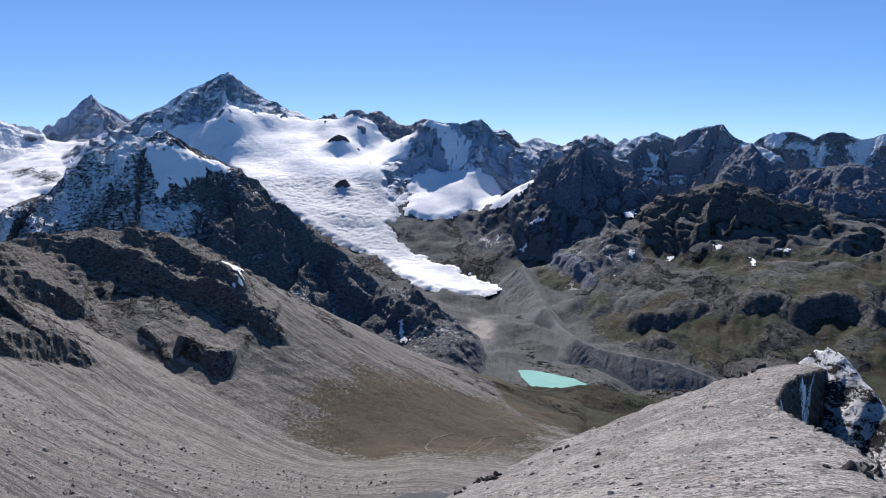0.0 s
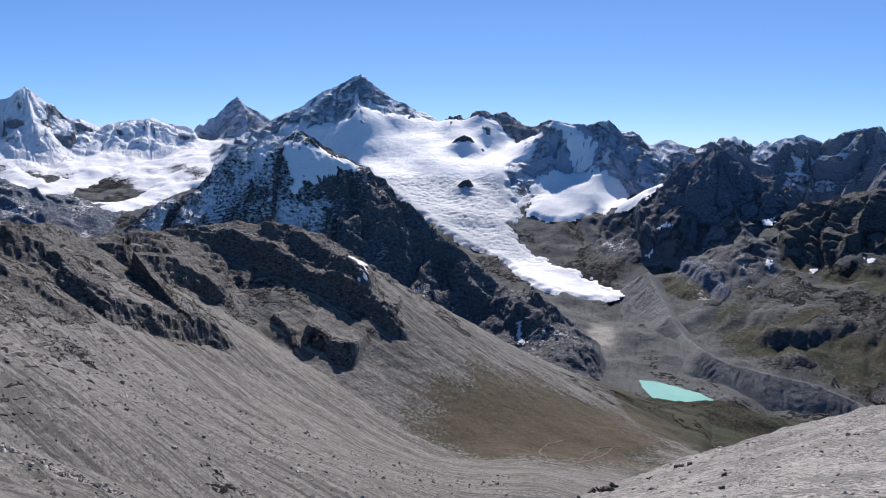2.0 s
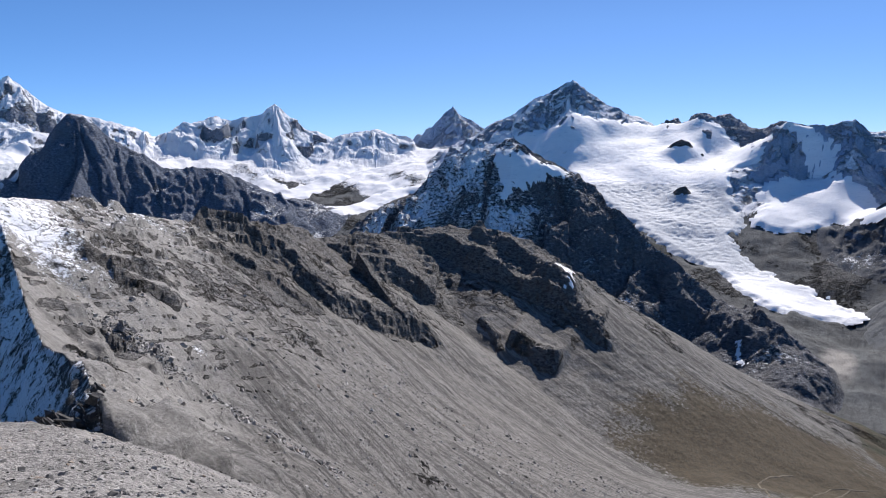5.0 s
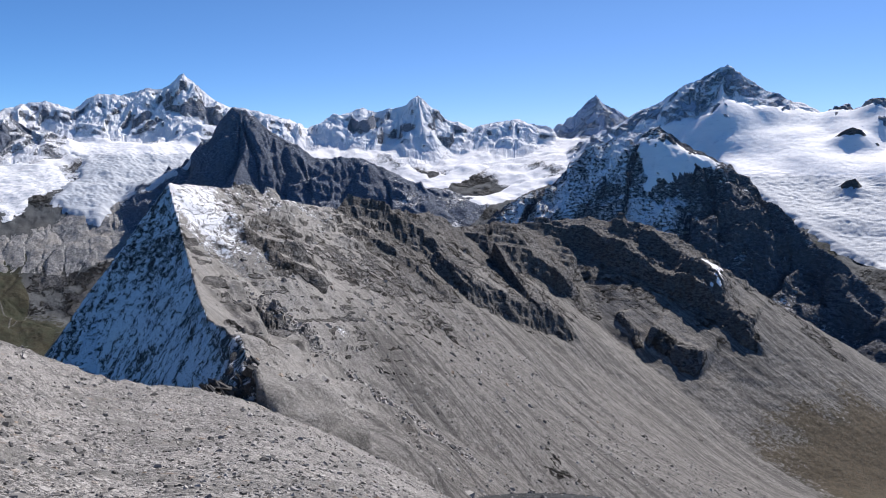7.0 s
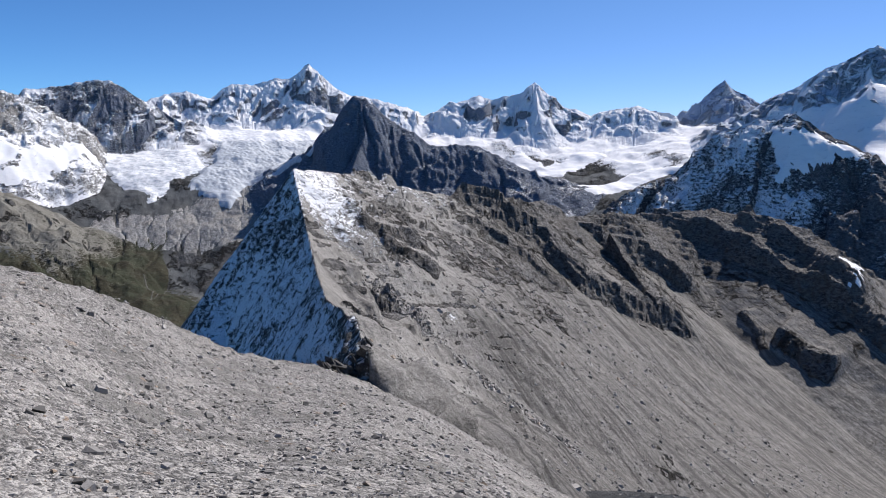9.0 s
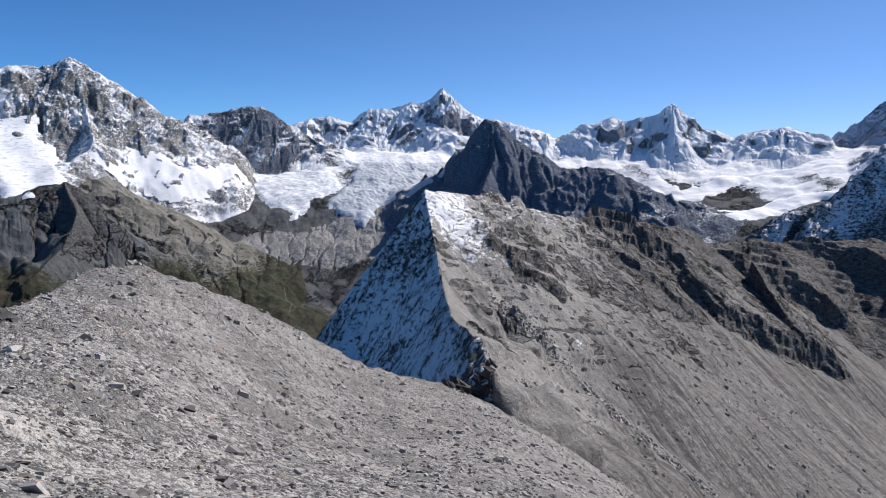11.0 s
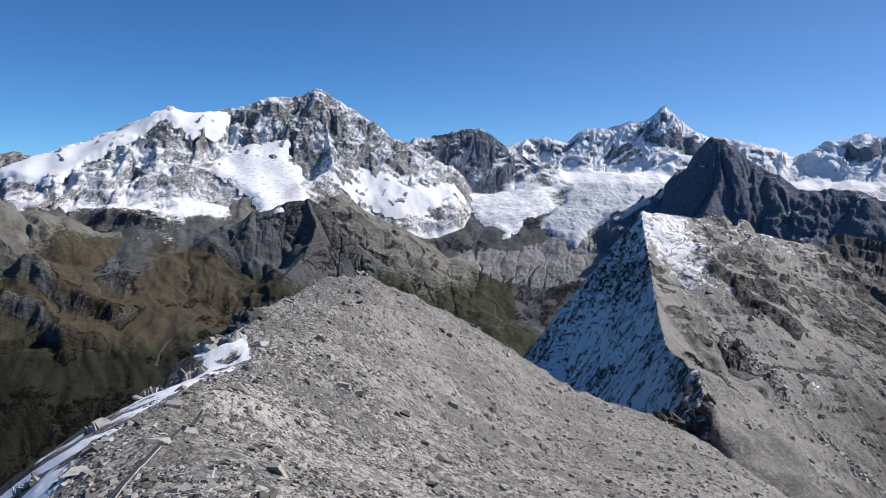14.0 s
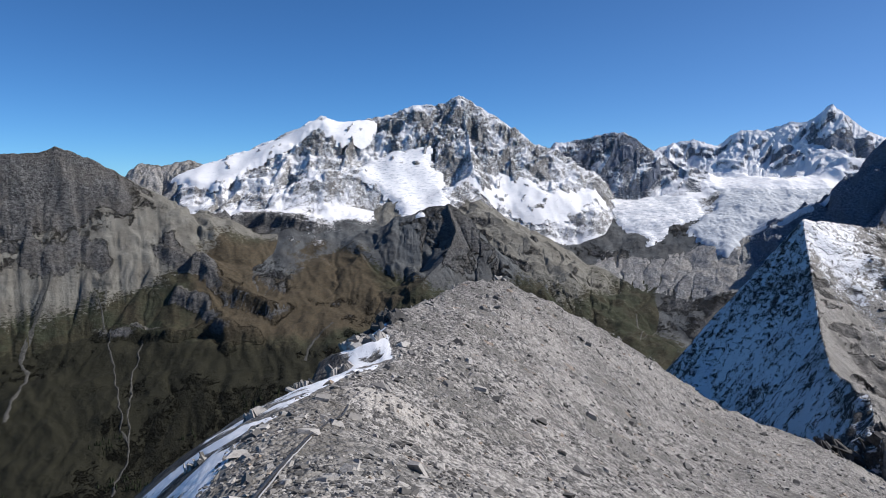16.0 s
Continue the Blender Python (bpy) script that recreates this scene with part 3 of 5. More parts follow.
    if shed and bands:
        mean = lambda a: (a[:-1, :-1] + a[1:, :-1] + a[:-1, 1:] + a[1:, 1:]) / 4
        ob = new(name)
        face = mean((back > 0) * 1.0) > 0.5 if shady else np.zeros((z.shape[0] - 1, z.shape[1] - 1), bool)
        rock = (mean(bare) > 0.35) & (face == 0)
        pieces = islands(rock, 40)
        rock = np.any(pieces, axis=0)
        for part, mask in [("snow_face", face)] + [("rock_band", piece) for piece in pieces] + [("scree_flank", (face == 0) & (rock == 0))]:
            if mask.any():
                sheet(part, x, y, z, cov, mat, z > low - floor, ob, mask, part == "scree_flank")
    elif talus:
        mean = lambda a: (a[:-1, :-1] + a[1:, :-1] + a[:-1, 1:] + a[1:, 1:]) / 4
        ob = new(name)
        crags = mean(rel) > crag
        for part, mask in (("rock_face", crags), ("talus_slope", crags == 0)):
            sheet(part, x, y, z, cov, mat, z > low - floor, ob, mask, part == "talus_slope")
    else:
        ob = sheet(name, x, y, z, cov, mat, z > low - floor, soft=name not in ("mountain", "rock_island") or rough < 0.33)
    tagged(ob, label, category)
    return ob


TURF_ZONES = [(-5, 2150, 260, -1.6), (-11, 1800, 170, -1.5), (-3, 1750, 200, -1.3), (-20, 1740, 90, -1.2), (-6, 1250, 330, 0.6), (3, 840, 200, 0.9), (-6, 950, 180, 0.6), (3, 2500, 350, -1.2), (66, 2700, 400, -0.6),
              (70, 3200, 350, -0.9), (82, 3300, 300, -0.8), (78, 2780, 260, 0.9), (121, 2600, 260, -0.7), (112, 3000, 300, -0.9)]
RUST_ZONES = [(104.5, 2680, 260, 1.0), (100, 2600, 260, 1.0), (97, 2480, 180, 0.6), (-4, 1000, 150, 0.5), (2, 850, 150, 0.9), (6, 810, 90, 0.3), (-6, 1250, 200, 0.3)]
WEST_BANDS = [([(-14.6, 2032), (-16.4, 1982), (-18.6, 1992), (-20.3, 2071), (-22.6, 2106)], 42, 70), ([(-23.6, 2098), (-26.0, 2096), (-28.4, 2071), (-30.6, 2121), (-32.8, 2074), (-34.8, 2098)], 50, 80), ([(-15.1, 1911), (-17.4, 1875), (-19.6, 1920)], 18, 40),
              ([(-8.4, 2574), (-10.3, 2402), (-11.7, 2304), (-10.8, 2197)], 30, 60)]
EAST_BANDS = [([(112.6, 2830), (110.8, 2759), (109.0, 2679), (106.9, 2558), (104.9, 2460), (102.7, 2369)], 60, 90), ([(117.0, 2599), (113.9, 2548), (111.0, 2421), (108.5, 2433), (105.9, 2332), (103.2, 2306)], 30, 60), ([(107.8, 2980), (105.2, 3222), (102.1, 3065), (99.4, 2992), (97.5, 3043)], 50, 80),
              ([(121.0, 2801), (118.9, 2768), (116.7, 2787), (114.8, 2743)], 25, 60), ([(111.3, 2620), (108.9, 2537), (107.6, 2383), (106.8, 2261)], 35, 60)]
LEVELS = [(-9.2, 1650, 210, -558)]


def rough_ground(x, y):
    """The ground before water has cut it."""
    d = np.hypot(x, y)
    b = np.degrees(np.arctan2(-x, y))
    east = smooth(b, 70, 84) * smooth(d, 1300, 1800) * (1 - smooth(d, 3300, 3900))
    west = (1 - smooth(b, -14, -6)) * smooth(d, 1750, 2000)
    bend = 1.3 * fbm(x / 500, y / 500, 4)
    gullies = ridged(b / 3.2 + bend, d / 700 + bend, 3, 0.5) + 0.4
    z = ground_height(x, y) + 20 * east * gullies + 24 * west * gullies
    z = z + smooth(d, 300, 1100) * (22 * fbm(x / 210, y / 210, 5, 0.5) + 18 * ridged(x / 150, y / 150, 5, 0.48) + 7)
    z = z - 14 * smooth(d, 180, 260) * (1 - smooth(d, 560, 900)) * smooth(b, 0, 10) * (1 - smooth(b, 45, 60))
    m = (b < -6) & (d > 1600) & (d < 2800)
    if m.any():
        z[m] += stepped(x[m], y[m], WEST_BANDS)[0]
    m = (b > 80) & (d > 1600) & (d < 3600)
    if m.any():
        z[m] += stepped(x[m], y[m], EAST_BANDS)[0]
    return z


GROUND_B = np.r_[np.linspace(180, 126, 60), np.linspace(125, -45, 1060), np.linspace(-46, -180, 140)]
GROUND_D = np.r_[0.5, np.geomspace(30, 600, 60), np.linspace(609, 4250, 310), np.linspace(4280, 4990, 25)]
GROUND_X, GROUND_Y = plan(*np.meshgrid(GROUND_B, GROUND_D))
GROUND_Z = carve(GROUND_X, GROUND_Y, rough_ground(GROUND_X, GROUND_Y), 0.012, 3, 1 - smooth(np.hypot(GROUND_X, GROUND_Y), 900, 1500))[0]
for lb, ld, lr, level in LEVELS:
    GROUND_Z = GROUND_Z + (level - GROUND_Z) * (1 - smooth(np.hypot(GROUND_X - plan(lb, ld)[0], GROUND_Y - plan(lb, ld)[1]), lr * 0.55, lr))
relief = looked_up(GROUND_B, GROUND_D, GROUND_Z)


def terrain(x, y):
    """The highest of ground and mountains."""
    z = relief(x, y)
    d, b = np.hypot(x, y), np.degrees(np.arctan2(-x, y))
    for (b0, b1), (d0, d1), field in FIELDS:
        m = (b >= b0) & (b <= b1) & (d >= d0) & (d <= d1)
        if m.any():
            z[m] = np.maximum(z[m], field(x[m], y[m]))
    return z


def glacier(label, outline, mat, cell=9.0, thick=10.0, ease=6, crack=0.0, fall=(-9999, 9999), name="glacier"):
    """Ice or firn draped over the terrain inside an outline of (bearing, distance)."""
    ox, oy = plan(*np.array(outline, float).T)
    xs, ys = np.arange(ox.min() - 40, ox.max() + 40, cell), np.arange(oy.min() - 40, oy.max() + 40, cell)
    x, y = np.meshgrid(xs, ys)
    rag = min(1.0, (ox.max() - ox.min() + oy.max() - oy.min()) / 300)
    wx, wy = x + rag * (24 * fbm(x / 60, y / 60, 5, 0.65) + 24 * fbm(x / 170, y / 170, 3)), y + rag * (24 * fbm(x / 60 + 40, y / 60, 5, 0.65) + 24 * fbm(x / 170 + 9, y / 170, 3))
    inside, edge = np.zeros(x.shape, bool), np.full(x.shape, 1e9)
    for i in range(len(ox)):
        ax, ay, bx, by = ox[i - 1], oy[i - 1], ox[i], oy[i]
        inside ^= ((ay > wy) != (by > wy)) & (wx < (bx - ax) * (wy - ay) / (by - ay + 1e-9) + ax)
        t = np.clip(((wx - ax) * (bx - ax) + (wy - ay) * (by - ay)) / ((bx - ax) ** 2 + (by - ay) ** 2 + 1e-9), 0, 1)
        edge = np.minimum(edge, np.hypot(wx - ax - t * (bx - ax), wy - ay - t * (by - ay)))
    base = terrain(x, y)
    tall = np.pad(base, 1, mode="edge")
    tall = np.max([tall[i:i + base.shape[0], j:j + base.shape[1]] for i in range(3) for j in range(3)], axis=0)
    z = tall.copy() if ease > 30 else base.copy()
    for i in range(ease):
        p = np.pad(z, 1, mode="edge")
        z = (p[:-2, 1:-1] + p[2:, 1:-1] + p[1:-1, :-2] + p[1:-1, 2:] + 2 * z) / 6
    sd, rim = np.where(inside, edge, -edge), -14
    if name == "snow_patch":
        sd, rim = sd - cell * (1.2 + 4.5 * fbm(x / cell / 3.5, y / cell / 3.5, 4, 0.6)), 0
    z = z + thick * (np.clip(sd / 18.0, -1.2, 0.6) * 0.7 + 0.25) + 1.5 * fbm(x / 50, y / 50, 4)
    if 9 < ease <= 30:
        z = z + 4 + 5 * fbm(x / 70, y / 70, 4, 0.6)
    if crack:
        z = z + crack * (0.28 * fbm(x / 25, y / 25, 4, 0.6) - 0.55 * np.exp(-(perlin(x / 55 + fbm(x / 150, y / 150, 2), y / 11) / 0.07) ** 2)
                         - 0.4 * np.exp(-(perlin(x / 28 + 7, y / 9 + fbm(x / 90, y / 90, 2)) / 0.08) ** 2)) * smooth(sd, 0, 60) * (0.25 + 0.75 * smooth(z, fall[0] - 40, fall[0]) * (1 - smooth(z, fall[1], fall[1] + 60)))
    if crack > 5:
        ice = {"ice": smooth(z, fall[0] - 40, fall[0]) * (1 - smooth(z, fall[1], fall[1] + 60))}
        ob = new(name)
        mean = (z[:-1, :-1] + z[1:, :-1] + z[:-1, 1:] + z[1:, 1:]) / 4
        for part, mask in (("firn_basin", mean > fall[1]), ("icefall", (mean <= fall[1]) & (mean > fall[0])), ("ice_tongue", mean <= fall[0])):
            sheet(part, x, y, z, ice, mat, (sd > rim) & (z > base - 3), ob, mask)
        return tagged(ob, label, "glacier")
    return tagged(sheet(name, x, y, z, {"ice": smooth(z, fall[0] - 40, fall[0]) * (1 - smooth(z, fall[1], fall[1] + 60)) * min(1.0, 0.25 + crack / 10) if crack else z * 0}, mat, (sd > rim) & (z > base - 3)), label, "glacier")


def snow_material(name, white=0.85, size=30.0):
    """Firn, and bare broken ice with grit where it falls over steps."""
    k = Nodes(name, 0.7)
    big, mid, fine = k.noise(size * 5, 5, 0.55, (1, 1, 4), 0.5), k.noise(size, 7, 0.65, (1, 1, 5), 0.8), k.noise(size / 7, 7, 0.7, (1, 1, 3))
    c = k.mix(k.ramp(big, 0.35, 0.68), (white, white, white * 1.005), (white * 0.95, white * 0.96, white * 0.97))
    c = k.mix(k.ramp(mid, 0.57, 0.68, 0, 0.5), c, (white * 0.62, white * 0.66, white * 0.71))
    ice = k.mix(k.ramp(fine, 0.42, 0.6), (0.62, 0.66, 0.7), (0.26, 0.29, 0.33))
    c = k.mix(k.ramp(k.math("ADD", k.cover("ice"), k.math("MULTIPLY", k.math("SUBTRACT", mid, 0.5), 1.8)), 0.4, 0.75, 0, 0.85), c, ice)
    return k.finish(c, k.math("ADD", mid, k.math("MULTIPLY", fine, 0.4)), size * 0.12, 0.35)


SNOW = snow_material("firn_snow", 0.9)
# haze is put into the next four rocks as extra blue and paleness
HAZY_HIGH_ROCK = mountain_material("pale_rock_haze_tint", (0.34, 0.42, 0.56), (0.5, 0.58, 0.7), 10, dirt=0.85)
HAZY_BLUE_ROCK = mountain_material("far_rock_haze_tint", (0.165, 0.19, 0.24), (0.35, 0.375, 0.42), 12, dirt=0.65)
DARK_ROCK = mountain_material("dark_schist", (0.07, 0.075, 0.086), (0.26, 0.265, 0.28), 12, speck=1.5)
HAZY_DARK_ROCK = mountain_material("far_dark_rock_haze_tint", (0.09, 0.112, 0.155), (0.235, 0.268, 0.33), 11, scree=(0.135, 0.142, 0.15), speck=1.1, dirt=0.6)
PALE_ROCK = mountain_material("pale_grey_rock", (0.2, 0.2, 0.2), (0.42, 0.412, 0.395), 10, scree=(0.33, 0.32, 0.285), dirt=0.55, speck=1.5)
GREY_ROCK = mountain_material("grey_gneiss", (0.06, 0.06, 0.062), (0.2, 0.197, 0.19), 14, scree=(0.19, 0.185, 0.162))
# its dark rock keeps a trace of blue put in for haze
TURF_ROCK = mountain_material("turf_and_rock", (0.055, 0.057, 0.062), (0.19, 0.19, 0.186), 15, scree=(0.108, 0.115, 0.118))
SCREE = mountain_material("grey_scree", (0.05, 0.048, 0.047), (0.26, 0.25, 0.236), 5, scree=(0.2, 0.19, 0.175), speck=1.6, stripes=-1.4)
MORAINE = mountain_material("grey_moraine_gravel", (0.07, 0.074, 0.078), (0.19, 0.197, 0.2), 9, scree=(0.165, 0.174, 0.178))
CRAG = mountain_material("black_schist_crags", (0.03, 0.03, 0.032), (0.12, 0.112, 0.105), 3.0, speck=1.0)

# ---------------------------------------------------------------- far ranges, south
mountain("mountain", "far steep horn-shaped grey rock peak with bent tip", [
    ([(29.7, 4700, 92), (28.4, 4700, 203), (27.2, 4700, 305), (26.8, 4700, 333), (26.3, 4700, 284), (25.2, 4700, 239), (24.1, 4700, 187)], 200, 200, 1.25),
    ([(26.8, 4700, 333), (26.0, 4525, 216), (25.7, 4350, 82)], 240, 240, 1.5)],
    HAZY_HIGH_ROCK, (20.5, 32), (4200, 4900), gully=40, cut=0.7, rough=0.4, snow=(0.15, 1.2, 0.25))
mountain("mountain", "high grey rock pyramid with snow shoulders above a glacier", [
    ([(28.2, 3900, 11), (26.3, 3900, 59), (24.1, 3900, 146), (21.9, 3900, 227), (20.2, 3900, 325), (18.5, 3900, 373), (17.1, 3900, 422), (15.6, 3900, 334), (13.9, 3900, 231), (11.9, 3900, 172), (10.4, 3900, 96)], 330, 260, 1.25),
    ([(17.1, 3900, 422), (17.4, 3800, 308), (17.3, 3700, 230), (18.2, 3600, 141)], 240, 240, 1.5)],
    HAZY_HIGH_ROCK, (9, 30), (3300, 4300), gully=45, cut=0.6, rough=0.4, snow=(0.42, 1.3, 0.2))
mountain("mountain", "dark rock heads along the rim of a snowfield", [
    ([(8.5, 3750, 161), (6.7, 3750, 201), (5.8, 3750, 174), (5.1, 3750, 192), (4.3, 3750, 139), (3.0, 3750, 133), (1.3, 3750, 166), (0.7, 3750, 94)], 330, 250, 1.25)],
    HAZY_BLUE_ROCK, (-2, 12), (3450, 4050), gully=40, rows=120, snow=(0.1, 1.2, 0.2))
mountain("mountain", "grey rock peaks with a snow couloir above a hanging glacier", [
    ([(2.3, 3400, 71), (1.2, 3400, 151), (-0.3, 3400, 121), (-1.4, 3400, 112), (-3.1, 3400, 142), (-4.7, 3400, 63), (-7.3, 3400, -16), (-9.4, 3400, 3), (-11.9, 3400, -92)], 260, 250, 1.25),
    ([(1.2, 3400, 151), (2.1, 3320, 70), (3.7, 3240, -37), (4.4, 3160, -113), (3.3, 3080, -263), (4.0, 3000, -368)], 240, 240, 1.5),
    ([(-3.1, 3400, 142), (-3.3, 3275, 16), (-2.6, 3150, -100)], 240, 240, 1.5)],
    HAZY_HIGH_ROCK, (-14, 9), (2850, 3800), gully=40, cut=0.7, rough=0.4, snow=(0.3, 1.2, 0.2), talus=0.6)
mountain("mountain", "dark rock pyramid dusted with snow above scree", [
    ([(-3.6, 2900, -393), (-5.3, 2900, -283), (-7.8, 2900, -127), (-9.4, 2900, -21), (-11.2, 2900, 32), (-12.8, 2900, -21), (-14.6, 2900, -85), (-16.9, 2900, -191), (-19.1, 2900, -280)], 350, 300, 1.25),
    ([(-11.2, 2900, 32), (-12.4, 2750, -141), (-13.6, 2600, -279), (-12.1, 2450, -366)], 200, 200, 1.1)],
    HAZY_DARK_ROCK, (-24, 4), (2000, 3200), gully=40, cut=0.7, rough=0.6, snow=(-0.15, 1.1, 0.2), scree=0.1, talus=0.9, grass=(-420, 90))
# the blue of this range is haze put into its rock colour
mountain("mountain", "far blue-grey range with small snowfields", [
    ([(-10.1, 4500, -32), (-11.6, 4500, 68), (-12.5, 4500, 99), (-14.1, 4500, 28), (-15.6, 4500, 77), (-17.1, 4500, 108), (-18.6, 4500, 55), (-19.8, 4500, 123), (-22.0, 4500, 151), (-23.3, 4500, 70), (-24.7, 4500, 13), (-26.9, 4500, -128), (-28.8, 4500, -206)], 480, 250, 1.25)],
    HAZY_BLUE_ROCK, (-31, -6), (3450, 4900), rows=260, gully=50, cut=0.7, rough=0.35, snow=(0.34, 1.6, 0.2), spurs=1.2, beds=0.15, drift=0.25)
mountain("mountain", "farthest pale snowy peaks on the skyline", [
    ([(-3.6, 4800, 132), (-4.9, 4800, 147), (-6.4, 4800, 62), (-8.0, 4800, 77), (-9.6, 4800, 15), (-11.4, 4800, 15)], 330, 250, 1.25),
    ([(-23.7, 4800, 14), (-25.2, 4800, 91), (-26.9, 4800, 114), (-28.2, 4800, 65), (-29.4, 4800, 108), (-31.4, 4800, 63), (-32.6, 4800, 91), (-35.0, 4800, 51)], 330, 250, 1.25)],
    HAZY_BLUE_ROCK, (-39, -1), (4500, 4950), gully=60, rows=110, snow=(0.5, 1.2, 0.2))
# blue-grey through the haze tint of its rock, not the stone itself
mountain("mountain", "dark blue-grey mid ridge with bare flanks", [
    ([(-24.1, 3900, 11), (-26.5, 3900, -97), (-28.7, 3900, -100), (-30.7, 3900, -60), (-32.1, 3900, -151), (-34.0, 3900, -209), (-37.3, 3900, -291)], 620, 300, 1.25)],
    HAZY_DARK_ROCK, (-42, -20), (3100, 4300), gully=55, rows=150, talus=0.6, snow=(-0.45, 1.0, 0.2))
mountain("mountain", "dark craggy mountain above turf slopes and cliff bands", [
    ([(-15.6, 2750, -248), (-16.7, 2750, -208), (-18.6, 2750, -162), (-20.4, 2750, -135), (-22.3, 2750, -114), (-24.7, 2750, -135), (-27.0, 2750, -183), (-29.0, 2750, -240), (-33.2, 2750, -258), (-39.0, 2750, -308)], 330, 300, 1.25),
    ([(-22.3, 2750, -114), (-22.0, 2600, -266), (-20.5, 2450, -389)], 260, 260, 1.5)],
    TURF_ROCK, (-48, -9), (1900, 3100), gully=50, rough=0.2, spurs=0.6, rows=260, snow=(-0.55, 0.8, 0.3), scree=0.0, talus=0.9, grass=(-330, 120))

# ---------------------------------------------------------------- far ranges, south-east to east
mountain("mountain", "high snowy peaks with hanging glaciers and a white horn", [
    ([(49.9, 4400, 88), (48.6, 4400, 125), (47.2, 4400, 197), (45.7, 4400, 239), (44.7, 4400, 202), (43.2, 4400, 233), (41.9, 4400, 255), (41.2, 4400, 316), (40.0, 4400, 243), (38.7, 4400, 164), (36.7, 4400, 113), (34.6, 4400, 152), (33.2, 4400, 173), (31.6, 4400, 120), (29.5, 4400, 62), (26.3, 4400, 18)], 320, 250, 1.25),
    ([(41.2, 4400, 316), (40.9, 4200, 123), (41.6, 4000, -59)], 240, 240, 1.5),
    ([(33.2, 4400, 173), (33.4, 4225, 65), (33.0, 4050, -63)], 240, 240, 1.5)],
    HAZY_BLUE_ROCK, (28, 55), (3700, 4850), gully=48, cut=0.7, rough=0.42, spurs=0.9, beds=0.4, snow=(0.74, 2.2, 0.1))
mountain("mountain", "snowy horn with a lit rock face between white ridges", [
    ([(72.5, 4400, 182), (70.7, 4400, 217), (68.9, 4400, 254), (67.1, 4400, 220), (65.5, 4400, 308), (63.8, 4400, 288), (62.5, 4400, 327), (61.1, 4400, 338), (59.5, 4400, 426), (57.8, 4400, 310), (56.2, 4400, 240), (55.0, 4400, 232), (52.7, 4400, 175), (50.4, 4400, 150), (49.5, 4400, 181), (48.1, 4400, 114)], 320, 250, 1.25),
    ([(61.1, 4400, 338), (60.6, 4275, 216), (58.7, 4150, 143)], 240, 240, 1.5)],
    HAZY_BLUE_ROCK, (49, 76), (3700, 4850), gully=48, cut=0.7, rough=0.42, spurs=0.9, beds=0.4, snow=(0.74, 2.2, 0.15))
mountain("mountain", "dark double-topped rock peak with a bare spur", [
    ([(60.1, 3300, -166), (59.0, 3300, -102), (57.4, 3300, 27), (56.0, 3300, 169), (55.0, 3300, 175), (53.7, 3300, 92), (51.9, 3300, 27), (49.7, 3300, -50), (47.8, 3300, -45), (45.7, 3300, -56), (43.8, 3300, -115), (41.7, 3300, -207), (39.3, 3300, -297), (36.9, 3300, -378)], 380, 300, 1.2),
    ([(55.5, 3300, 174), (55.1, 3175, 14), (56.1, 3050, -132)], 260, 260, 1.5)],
    HAZY_DARK_ROCK, (33, 66), (2600, 3600), gully=50, cut=0.75, rough=0.3, spurs=0.9, snow=(0.0, 1.2, 0.2), drift=0.2)
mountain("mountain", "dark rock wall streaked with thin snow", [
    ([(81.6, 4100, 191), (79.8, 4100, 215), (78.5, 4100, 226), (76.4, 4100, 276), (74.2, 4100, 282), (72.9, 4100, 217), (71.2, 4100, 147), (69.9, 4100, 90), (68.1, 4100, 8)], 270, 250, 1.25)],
    HAZY_DARK_ROCK, (64, 82), (3500, 4500), gully=45, snow=(0.5, 1.2, 0.2), drift=0.2)
mountain("mountain", "broad snow-dusted rock peak with a smooth snow dome", [
    ([(112.1, 3900, -52), (110.0, 3900, 20), (107.9, 3900, 94), (106.5, 3900, 118), (102.8, 3900, 214), (98.7, 3900, 353), (96.9, 3900, 328), (94.6, 3900, 348), (92.9, 3900, 382), (91.0, 3900, 428), (89.3, 3900, 437), (87.5, 3900, 483), (86.2, 3900, 436), (83.5, 3900, 312), (81.1, 3900, 197), (79.3, 3900, 119)], 620, 350, 1.25),
    ([(87.5, 3900, 483), (86.7, 3700, 243), (86.3, 3500, 62), (88.6, 3300, -88)], 220, 220, 1.1),
    ([(98.7, 3900, 353), (99.2, 3700, 171), (97.7, 3500, -24), (99.0, 3300, -174)], 220, 220, 1.1)],
    PALE_ROCK, (74, 112), (2900, 4400), gully=45, cut=0.8, rough=0.7, rows=300, snow=(0.64, 0.8, 0.1), scree=0.1, talus=0.6, drift=0.15)
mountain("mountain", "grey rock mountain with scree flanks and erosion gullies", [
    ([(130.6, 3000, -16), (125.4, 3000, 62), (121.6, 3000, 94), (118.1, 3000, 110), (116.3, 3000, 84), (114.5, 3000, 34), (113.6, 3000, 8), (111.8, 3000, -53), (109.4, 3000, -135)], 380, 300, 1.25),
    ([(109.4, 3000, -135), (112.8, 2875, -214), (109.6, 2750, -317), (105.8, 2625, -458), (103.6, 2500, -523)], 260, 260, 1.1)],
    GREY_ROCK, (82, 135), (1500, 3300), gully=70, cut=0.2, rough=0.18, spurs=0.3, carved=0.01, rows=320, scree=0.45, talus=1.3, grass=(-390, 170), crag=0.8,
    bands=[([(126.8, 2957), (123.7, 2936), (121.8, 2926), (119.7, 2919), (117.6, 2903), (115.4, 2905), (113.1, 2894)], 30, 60)])
